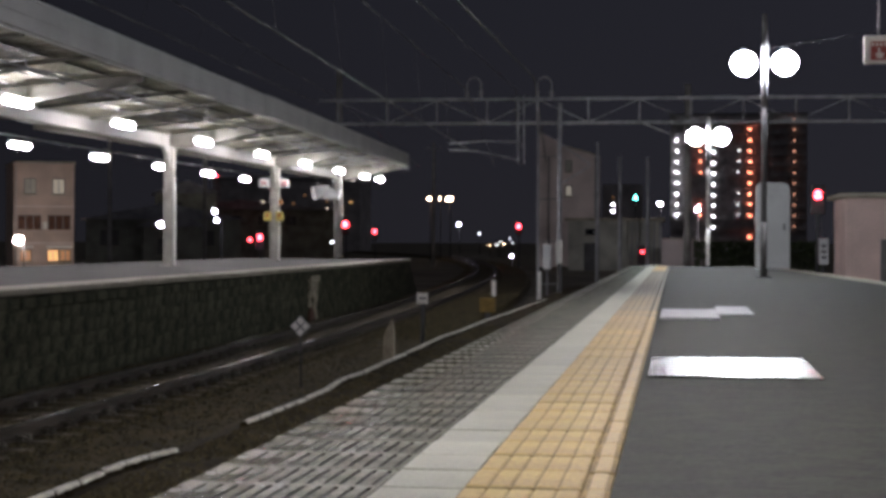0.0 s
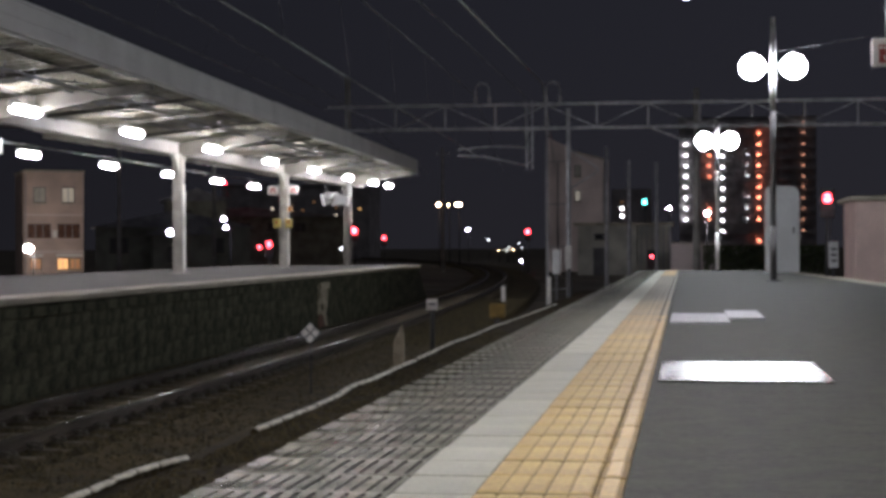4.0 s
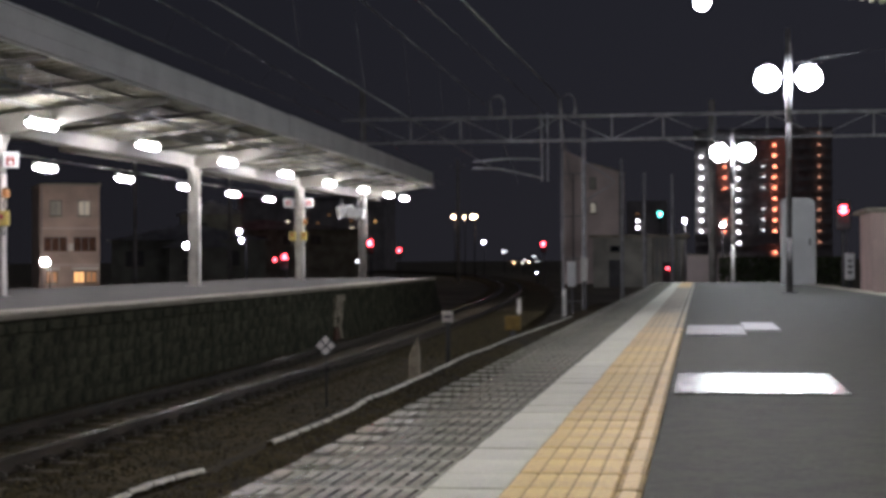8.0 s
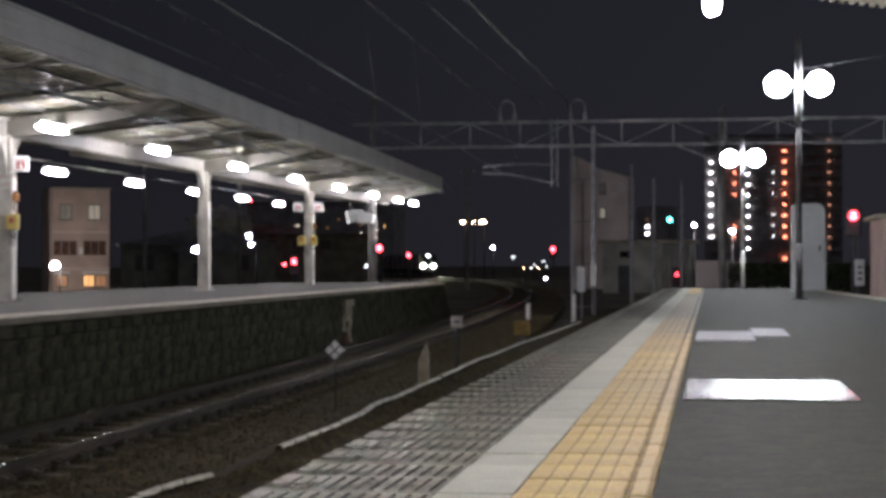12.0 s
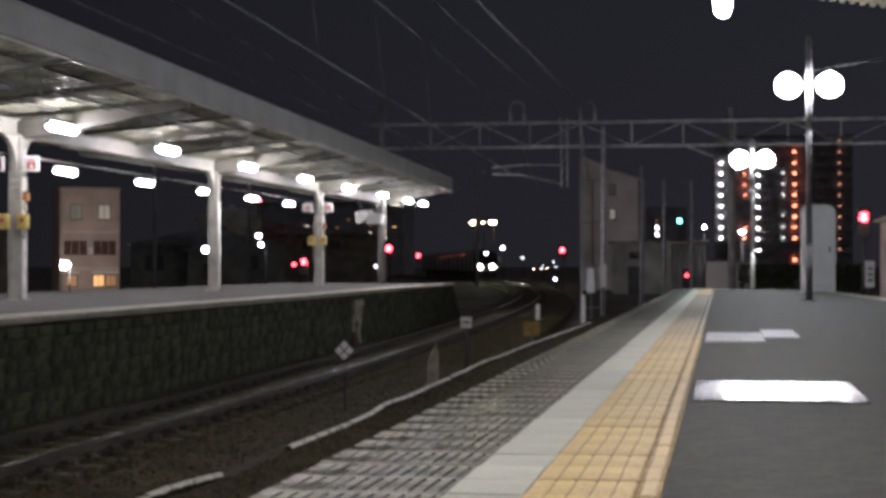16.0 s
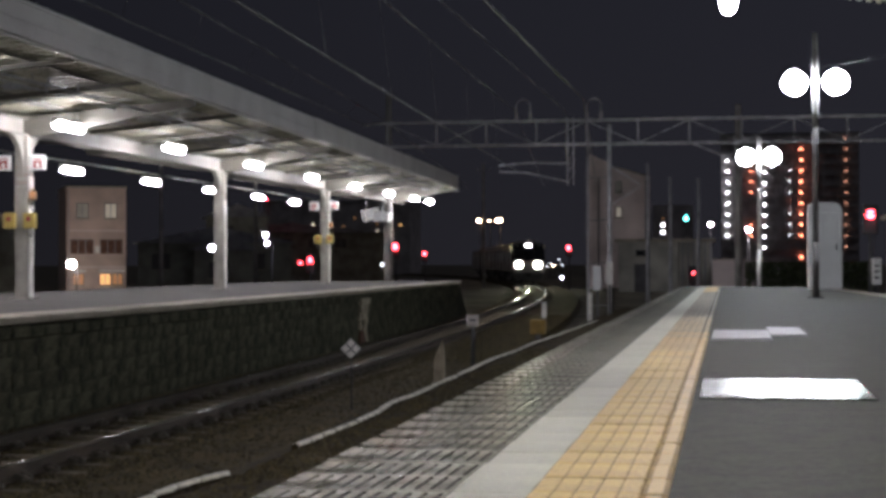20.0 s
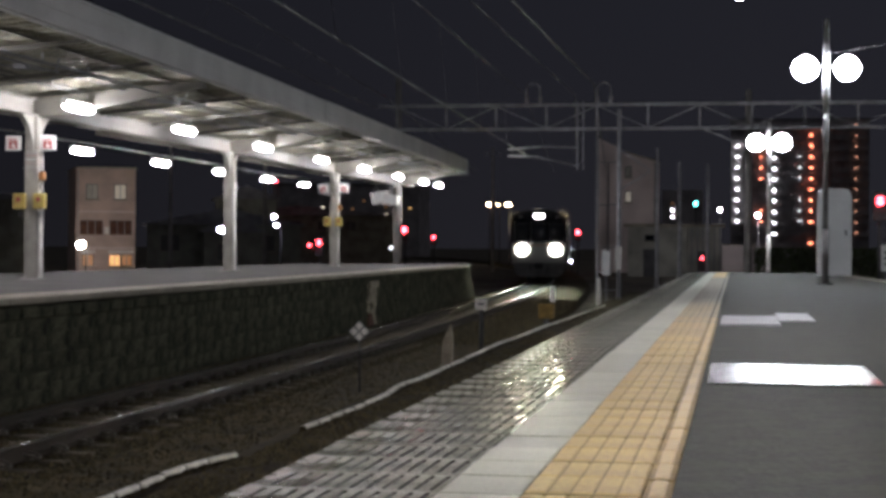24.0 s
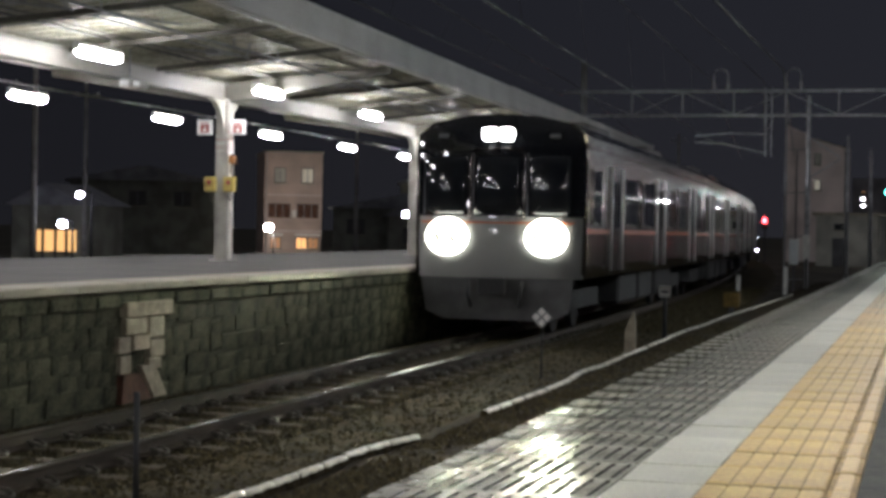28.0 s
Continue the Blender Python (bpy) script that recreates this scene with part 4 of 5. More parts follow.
# ---- trackside things ----
def trackside():
    t = thing("marker_board", pose(-4.89, 21.8, -1.36), "white diamond of four squares on a short stake", "track marker")
    part("stake", made(rod, [(0, 0.03, 0), (0, 0.03, 0.9)], 0.012, 8), RUBBER, t)
    part("board", made(outline, [(-0.145, 0.87), (0, 0.725), (0.145, 0.87), (0, 1.015)], 0.0, 0.012), DARK_STEEL, t)
    for x, z in ((0, 0.072), (0, -0.072), (0.072, 0), (-0.072, 0)):
        part("white_square", made(outline, [(x - 0.058, 0.87 + z), (x, 0.812 + z), (x + 0.058, 0.87 + z), (x, 0.928 + z)], -0.008, -0.001), WHITE_PAINT, t)
    t = thing("boundary_stone", pose(-4.63, 27.2, -1.36), "pale pointed concrete boundary stone beside the kerb", "boundary stone")
    bm = bmesh.new()
    outline(bm, [(-0.09, 0.0), (0.09, 0.0), (0.085, 0.55), (0.055, 0.75), (-0.07, 0.45)], -0.07, 0.07)
    bmesh.ops.bevel(bm, geom=bm.edges[:], offset=0.012, segments=1, affect="EDGES")
    part("stone", bm, WHITE_BLOCK, t)
    t = thing("distance_post", pose(-4.57, 30.5, -1.36), "dark stake with a small white plate", "distance post")
    part("stake", made(rod, [(0, 0.02, 0), (0, 0.02, 0.95)], 0.04, 8), RUBBER, t)
    part("plate", made(rounded, -0.105, 0.105, -0.04, -0.03, 0.86, 1.06, 0.004, 1), WHITE_PAINT, t, "white plate")
    part("lettering_bar", made(box, -0.06, 0.06, -0.043, -0.0405, 0.94, 0.98), DARK_STEEL, t)
    t = thing("cable_box", pose(-4.64, 41.9, -1.36), "yellow trackside cable box", "cable box")
    part("case", made(rounded, -0.19, 0.19, -0.14, 0.14, 0.24, 0.60, 0.02, 2), DARK_YELLOW, t)
    part("foot", made(box, -0.06, 0.06, -0.06, 0.06, 0, 0.24), DARK_STEEL, t)
    for x, y, h in ((-6.32, 59.0, 0.75), (-4.80, 60.0, 1.05), (-9.2, 80.0, 0.7)):
        if x < -8:
            continue
        t = thing("marker_post", pose(x, y, -1.5), "short white marker post beside the track", "marker post", "white marker posts")
        part("post", made(rounded, -0.075, 0.075, -0.06, 0.06, 0, h, 0.02, 1), WHITE_PAINT, t)
        part("cap", made(rounded, -0.085, 0.085, -0.07, 0.07, h, h + 0.04, 0.012, 1), WHITE_ENAMEL, t)
    t = thing("relay_cabinet", pose(-4.45, 61.6, -1.5), "weathered pale relay cabinet on a post by the gantry", "relay cabinet")
    part("case", made(rounded, -0.36, -0.05, -0.18, 0.18, 1.15, 2.05, 0.02, 1), GREY_BOX, t)
    part("leg", made(box, -0.25, -0.16, -0.05, 0.05, 0, 1.15), DARK_STEEL, t)
    part("plate", made(box, 0.12, 0.36, -0.1, -0.08, 1.35, 2.2), WHITE_PAINT, t)
    part("plate_leg", made(box, 0.2, 0.28, -0.078, 0.0, 0, 2.1), DARK_STEEL, t)
    t = thing("trackside_stake", pose(-5.16, 10.5, -1.33), "thin dark stake standing in the ballast", "stake")
    part("stake", made(rod, [(0, 0, 0), (0, 0, 0.82)], 0.022, 8), RUBBER, t)


trackside()


def gantry():
    y = 62.0
    t = thing("overhead_gantry", pose(0, 0, 0), "steel lattice gantry carrying the overhead wires", "gantry")
    for z in (5.88, 5.0):
        part("chord", made(beam, (-13.2, y, z), (15.0, y, z), 0.10, 0.11), GANTRY, t)
    xs = [-12.5 + 1.86 * i for i in range(15)]
    for x in xs:
        part("upright", made(beam, (x, y + 0.003, 5.05), (x, y + 0.003, 5.83), 0.07, 0.07), GANTRY, t)
    for i, (a, b) in enumerate(zip(xs, xs[1:])):
        za, zb = (5.05, 5.83) if i % 2 else (5.83, 5.05)
        part("diagonal", made(beam, (a + 0.05, y + 0.08, za), (b - 0.05, y + 0.08, zb), 0.04, 0.04), GANTRY, t)
    for x, top in ((-12.5, 7.0), (0.40, 6.4), (14.8, 6.6)):
        part("mast", made(rod, [(x, y + 0.25, -1.5), (x, y + 0.25, top)], [0.15, 0.11], 12), CONCRETE, t)
    # column of a stout tube and a darker laced leg
    part("column", made(rod, [(-4.22, y - 0.25, -1.5), (-4.22, y - 0.25, 5.7)], [0.085, 0.075], 12), GANTRY, t)
    part("column_leg", made(beam, (-5.0, y - 0.25, -1.5), (-5.0, y - 0.25, 5.3), 0.09, 0.09), POLE, t)
    for i in range(4):
        z = -0.9 + 1.55 * i
        part("lacing", made(beam, (-4.94, y - 0.27, z), (-4.30, y - 0.27, z + 0.02), 0.03, 0.04), POLE, t)
    # bracket for the next track's wire
    part("bracket_tube", made(rod, [(-4.15, y - 0.3, 2.77), (-3.1, y - 0.3, 3.42)], 0.025, 8), GANTRY, t)
    part("bracket_tube", made(rod, [(-4.15, y - 0.3, 4.18), (-3.1, y - 0.3, 3.47)], 0.025, 8), GANTRY, t)
    part("corner_brace", made(beam, (0.45, y + 0.05, 4.3), (-1.2, y + 0.05, 4.96), 0.06, 0.06), GANTRY, t)
    # drop post with cantilever
    for dx in (-0.11, 0.11):
        part("drop_leg", made(beam, (-5.65 + dx, y - 0.12, 3.5), (-5.65 + dx, y - 0.12, 6.0), 0.05, 0.05), GANTRY, t)
    for i in range(6):
        z = 3.55 + 0.4 * i
        part("lacing", made(beam, (-5.75, y - 0.15, z), (-5.55, y - 0.15, z + 0.36), 0.03, 0.012), GANTRY, t)
    part("cantilever", made(rod, [(-5.7, y - 0.12, 4.30), (-7.0, y - 0.12, 4.35), (-8.3, y - 0.12, 4.25)], 0.035, 8), GANTRY, t)
    part("registration_arm", made(rod, [(-5.7, y - 0.12, 3.62), (-7.3, y - 0.12, 3.98), (-8.3, y - 0.12, 4.02)], 0.03, 8), GANTRY, t)
    for x in (-7.4, -4.8):
        pts = [(x - 0.26, y, 5.93)] + [(x - 0.26 * math.cos(a), y, 6.42 + 0.26 * math.sin(a)) for a in [math.pi * i / 8 for i in range(9)]] + [(x + 0.26, y, 5.93)]
        part("jumper_loop", made(rod, pts, 0.035, 8), GANTRY, t)
        for s in (-1, 1):
            bm = bmesh.new()
            for i in range(3):
                disc(bm, (x + s * 0.26, y, 6.0 + 0.08 * i), 0.08, 0.03, "z", 10)
            part("insulator", bm, WHITE_ENAMEL, t)
    for x, ztop in ((-2.5, 3.6), (-1.27, 3.5), (-3.5, 4.2)):
        m = thing("signal_pole", pose(x, y + 14, -1.5), "thin dark pole beside the yard tracks", "pole", "poles beyond the gantry")
        part("pole", made(rod, [(0, 0, 0), (0, 0, ztop + 2.4)], [0.09, 0.07], 8), GANTRY, m)
        part("step_bracket", made(rod, [(-0.2, 0, 2.6), (0.2, 0, 2.6)], 0.02, 6), GANTRY, m)


def wire(name, pts, r, label, sag=0.0, droppers=None):
    t = thing(name, pose(0, 0, 0), label, "overhead wire", "overhead wires")
    full = []
    for (a, b) in zip(pts, pts[1:]):
        a, b = Vector(a), Vector(b)
        for i in range(12):
            u = i / 12
            p = a.lerp(b, u)
            p.z -= sag * 4 * u * (1 - u)
            full.append(p)
    full.append(Vector(pts[-1]))
    part("wire", made(rod, full, r, 6), WIRE, t)
    if droppers:
        low = [Vector(p) for p in droppers]
        part("contact_wire", made(rod, low, r, 6), WIRE, t)
        a, b = low[0], low[-1]
        for i in range(1, 8):
            u = i / 8
            q = a.lerp(b, u)
            up = min(full, key=lambda p: abs(p.y - q.y))
            part("dropper", made(rod, [q, (up.x, q.y, up.z)], 0.006, 5), WIRE, t)


gantry()
wire("catenary", [(-7.1, -10, 6.7), (-7.2, 12, 6.65), (-7.69, 62, 6.27), (-12.6, 118, 6.0)], 0.018, "catenary wire above the track", 0.04,
     [(-6.75, 10, 4.55), (-7.6, 62, 4.02)])
wire("feeder_wire", [(-8.7, -10, 8.4), (-7.85, 12, 7.8), (-5.85, 62, 6.24), (-11.0, 118, 6.4)], 0.018, "feeder wire beside the catenary", 0.02)
wire("feeder_cable", [(-6.65, -10, 7.35), (-6.2, 12, 7.16), (-5.17, 62, 6.65), (-9.0, 118, 6.2)], 0.034, "thick feeder cable hung between gantries", 0.04)
wire("catenary", [(-9.3, 0, 6.02), (-11.35, 37, 6.1), (-12.81, 62, 6.16), (-18, 118, 6.0)], 0.018, "catenary wire above the tracks behind the canopy", 0.02,
     [(-10.6, 20, 5.1), (-13.25, 62, 5.79)])
_t = thing("tail_cable", pose(0, 0, 0), "thin black cable from a lamp post to the next pole", "cable")
part("cable", made(rod, [(1.6, 31.05, 4.13), (3.3, 31.1, 4.38), (5.2, 31.1, 4.75)], 0.005, 6), RUBBER, _t)


# ---- signals and lamps of the yard ----
def signal(x, y, z, lens, label, r=0.15, second=False):
    t = thing("signal", pose(x, y, -1.5), label, "railway signal", "signals of the yard")
    h = z + 1.5
    part("mast", made(rod, [(0, 0.2, 0), (0, 0.2, h + 0.3)], 0.06, 8), DARK_STEEL, t)
    b = part("head", made(rounded, -0.26, 0.26, 0.0, 0.18, h - 0.7, h + 0.35, 0.06, 2), DARK_STEEL, t)
    # lens is wider than true, so that it includes its glare
    part("lens", made(ball, (0, -0.02, h), r, 0.05, r, 12, 8), lens, b, "glowing signal lens widened by its glare")
    bm = bmesh.new()
    pts = [(math.cos(a) * (r + 0.03), h + math.sin(a) * (r + 0.03)) for a in [math.pi * i / 8 for i in range(9)]]
    for (xa, za), (xb, zb) in zip(pts, pts[1:]):
        beam(bm, (xa, -0.1, za), (xb, -0.1, zb), 0.22, 0.01)
    part("hood", bm, DARK_STEEL, b)
    if second:
        part("repeater", made(ball, (-0.55, -0.02, h - 0.15), r * 0.6, 0.05, r * 0.6, 10, 6), lens, b)
        part("bracket", made(beam, (-0.6, 0.1, h - 0.15), (0, 0.1, h - 0.15), 0.04, 0.04), DARK_STEEL, b)
    part("ladder", made(beam, (0.14, 0.26, 0), (0.14, 0.26, h), 0.03, 0.03), DARK_STEEL, t)


signal(-12.95, 140, 1.95, RED_LENS, "yard signal showing red", 0.19)
signal(-21.66, 110, 1.79, RED_LENS, "signal showing red beyond the platform's end", 0.21)
signal(-26.85, 150, 1.56, RED_LENS, "far signal showing red", 0.17)
signal(-22.45, 90, 0.86, RED_LENS, "signal showing red with a small repeater", 0.15, True)
signal(4.86, 60, 2.31, RED_LENS, "signal showing red by the brick hut", 0.16)
signal(-3.8, 160, 4.87, GREEN_LENS, "tall signal showing green", 0.22)
signal(-1.77, 90, 0.15, RED_LENS, "low ground signal showing red", 0.075)


def yard_lamp(x, y, z, mat, r, label, wide=1.0, double=False):
    t = thing("yard_lamp", pose(x, y, -1.5), label, "lamp post", "lamps round the yard")
    h = z + 1.5
    part("pole", made(rod, [(0, 1.0, 0), (0, 1.0, h + 0.1)], [0.07, 0.045], 8), RUBBER, t)
    part("arm", made(rod, [(0, 1.0, h + 0.1), (0, 0.0, h + r + 0.06)], 0.03, 6), RUBBER, t)
    part("lamp_glass", made(ball, (0, 0, h), r * wide * 0.75, r * 0.75, r * 0.65, 12, 8), mat, t, "glowing lamp glass")
    part("lamp_hood", made(ball, (0, 0, h + r * 0.9), r * wide * 0.8, r * 0.8, r * 0.25, 10, 6), RUBBER, t)
    if double:
        part("lamp_glass", made(ball, (-0.1, 0, h + 0.45), r * 0.8, r * 0.8, r * 0.8, 12, 8), mat, t, "glowing lamp glass")


for row in ((-29.19, 200, 5.80, SODIUM, 0.27, "orange sodium lamp over a far road", 1.1), (-28.4, 203, 5.86, SODIUM, 0.15, "small orange sodium lamp over a far road", 1.0),
            (-25.47, 190, 5.54, SODIUM, 0.27, "bright orange sodium lamp over a far road", 1.9), (-33.34, 260, 3.42, FAR_WHITE, 0.26, "white street lamp beyond the yard", 1.2),
            (-34.81, 300, 2.15, FAR_DIM, 0.20, "small far street lamp", 1.2), (-1.34, 140, 3.83, ROAD_LAMP, 0.14, "white street lamp behind the low building", 1.1),
            (1.45, 118, 2.93, YARD_LAMP, 0.15, "bright white lamp near the apartment tower", 1.1), (-23.34, 75, 1.38, FAR_WHITE, 0.21, "white globe lamp behind the canopy", 1.1),
            (-49.83, 124, 0.68, STREET, 0.40, "white globe lamp in front of the house", 1.15), (-32.09, 60, 1.81, FAR_WHITE, 0.18, "white lamp on a pale post", 1.2),
            (-38.31, 70, 0.65, FAR_WHITE, 0.26, "white lamp beside a lit shed", 1.2), (-26.3, 250, 0.23, FAR_DIM, 0.13, "small lamp on a far road", 1.0), (-27.48, 250, 0.22, SODIUM, 0.09, "small lamp on a far road", 1.0), (-14.5, 150, -0.56, FAR_WHITE, 0.12, "low bluish lamp beside the yard", 1.0), (-24.6, 120, 0.6, FAR_DIM, 0.14, "tiny lamp past the platform's end", 1.0),
            (-25.4, 245, 0.75, FAR_DIM, 0.10, "small lamp on a far road", 1.0), (-24.3, 240, 0.35, SODIUM, 0.10, "small lamp on a far road", 1.0), (-22.6, 235, 0.5, FAR_DIM, 0.11, "small lamp on a far road", 1.0), (-21.5, 220, 1.15, FAR_DIM, 0.12, "small lamp on a far road", 1.0)):
    yard_lamp(*row)
yard_lamp(-55.4, 200, 8.6, RED_LENS, 0.24, "small red warning lamp on a far mast")
yard_lamp(-23.5, 85, 1.72, FAR_WHITE, 0.15, "twin bluish lamp on a yard pole", 0.95, True)


# ---- buildings ----
def window(parent, x0, x1, z0, z1, y, mat, name="window", bars=1):
    w = part(name, made(box, x0, x1, y - 0.05, y - 0.012, z0, z1), DARK_STEEL, parent)
    part("pane", made(box, x0 + 0.06, x1 - 0.06, y - 0.062, y - 0.052, z0 + 0.06, z1 - 0.06), mat, w)
    for i in range(bars):
        x = x0 + (x1 - x0) * (i + 1) / (bars + 1)
        part("mullion", made(box, x - 0.03, x + 0.03, y - 0.08, y - 0.064, z0 + 0.06, z1 - 0.06), GALV, w)
    part("sill", made(box, x0 - 0.08, x1 + 0.08, y - 0.12, y - 0.012, z0 - 0.09, z0 - 0.012), COPING, w)


def turned(x, y, angle):
    """The place turned about an upright axis at (x, y)."""
    return pose(x, y, 0, 0, 0, angle) @ pose(-x, -y, 0)


def house_block():
    y = 135.0
    t = thing("rendered_house", turned(-52.05, y, 27), "three-storey beige rendered house with flat roof", "house")
    part("wall", made(box, -54.5, -49.6, y, y + 8, -1.5, 7.05), BEIGE_WALL, t)
    part("parapet", made(box, -54.6, -49.5, y - 0.1, y + 8.1, 7.053, 7.2), COPING, t)
    part("floor_band", made(box, -54.5, -49.6, y - 0.06, y - 0.004, 3.42, 3.54), GREY_WALL, t)
    part("floor_band", made(box, -54.5, -49.6, y - 0.06, y - 0.004, 0.35, 0.5), GREY_WALL, t)
    window(t, -53.7, -52.7, 4.5, 5.8, y, SHED_WALL)
    window(t, -51.4, -50.35, 4.5, 5.8, y, PALE_WINDOW)
    window(t, -54.2, -52.3, 1.3, 2.75, y, RUST, bars=2)
    window(t, -51.75, -49.9, 1.3, 2.75, y, RUST, bars=2)
    part("balcony_rail", made(box, -54.25, -52.25, y - 0.22, y - 0.125, 1.22, 1.55), BEIGE_WALL, t)
    part("balcony_rail", made(box, -51.8, -49.85, y - 0.22, y - 0.125, 1.22, 1.55), BEIGE_WALL, t)
    part("air_conditioner", made(rounded, -52.2, -51.8, y - 0.35, y - 0.06, 1.6, 2.2, 0.03, 1), WHITE_PAINT, t)
    for x, m in ((-54.0, DIM_WINDOW), (-51.8, WARM_WINDOW), (-50.8, DIM_WINDOW)):
        window(t, x, x + 0.95, -1.1, -0.1, y, m, "shop_window", 1)
        part("awning", made(outline, [(x - 0.1, 0.02), (x + 1.05, 0.02), (x + 1.05, 0.22), (x - 0.1, 0.22)], y - 0.5, y - 0.07), WHITE_PAINT, t)
    part("drain_pipe", made(rod, [(-54.35, y - 0.06, -1.5), (-54.35, y - 0.06, 7.0)], 0.05, 6), GALV, t)


def mid_block():
    y = 150.0
    t = thing("plain_concrete_building", turned(-9.4, y, 4.5), "plain pale concrete building with a sloping roofline", "building")
    part("wall", made(outline, [(-12.1, -1.5), (-6.7, -1.5), (-6.7, 8.2), (-10.4, 9.25), (-12.1, 9.75)], y, y + 6), GREY_WALL, t)
    part("stair_head", made(outline, [(-12.1, 9.755), (-10.4, 9.255), (-10.4, 9.6), (-12.1, 10.4)], y + 0.05, y + 4), GREY_WALL, t)
    part("roof_edge", made(beam, (-10.35, y - 0.06, 9.3), (-6.65, y - 0.06, 8.25), 0.1, 0.12), COPING, t)
    for x, z, m in ((-9.75, 4.7, PALE_WINDOW), (-9.75, 6.9, SHED_WALL)):
        window(t, x, x + 0.6, z, z + 1.0, y, m, bars=0)
    for x in (-11.2, -7.1):
        part("edge_pipe", made(rod, [(x, y - 0.1, -1.5), (x, y - 0.1, 8.2)], 0.06, 6), DARK_STEEL, t)
    y = 130.0
    t = thing("low_workshop", pose(0, 0, 0), "long low grey workshop with a flat pale roof edge", "building")
    part("wall", made(box, -8.2, -3.7, y, y + 8, -1.5, 2.3), SHED_WALL, t)
    part("open_bay_back", made(box, -3.697, -1.2, y + 2.5, y + 8, -1.5, 2.3), SHED_WALL, t)
    for i in range(6):
        part("bay_post", made(box, -3.4 + 0.42 * i, -3.3 + 0.42 * i, y + 0.02, y + 0.12, -1.5, 2.3), GALV, t)
    part("roof_edge", made(box, -8.5, -0.9, y - 0.4, y + 8.2, 2.303, 2.52), COPING, t)
    part("door", made(box, -7.0, -6.0, y - 0.06, y - 0.004, -1.5, 0.6), DARK_STEEL, t)
    window(t, -6.9, -6.1, 1.2, 1.7, y, GLASS, bars=0)
    t = thing("yard_wall", pose(0, 0, 0), "low pale block wall beside the workshop", "wall")
    part("wall", made(box, -1.1, 2.6, 128, 128.3, -1.5, 0.9), GREY_WALL, t)
    part("cap", made(box, -1.15, 2.65, 127.95, 128.35, 0.903, 0.98), COPING, t)


def hut():
    y = 52.0
    t = thing("platform_hut", pose(0, 0, 0), "small beige hut with a thin flat roof", "hut")
    part("wall", made(box, 5.05, 9.4, y, y + 4, -1.5, 2.0), HUT_WALL, t)
    part("roof", made(rounded, 4.85, 9.6, y - 0.25, y + 4.2, 2.003, 2.13, 0.02, 1), COPING, t, "thin pale roof slab")
    part("door", made(rounded, 6.7, 7.5, y - 0.05, y - 0.004, -0.4, 1.5, 0.02, 1), GREY_BOX, t)
    part("meter_box", made(rounded, 6.05, 6.5, y - 0.30, y - 0.004, -1.45, 0.75, 0.02, 1), ROOF_GEAR, t, "dark equipment box against the wall")
    b = thing("switch_box", pose(5.02, 59.5, -1.5), "pale switch box on a steel post", "switch box")
    part("post", made(rod, [(0, 0, 0), (0, 0, 1.4)], 0.06, 8), DARK_STEEL, b)
    part("case", made(rounded, -0.16, 0.16, -0.12, 0.12, 1.4, 2.3, 0.02, 1), GREY_BOX, b)
    for i in range(3):
        part("label_bar", made(box, -0.08, 0.08, -0.127, -0.1215, 1.6 + 0.2 * i, 1.68 + 0.2 * i), DARK_STEEL, b)


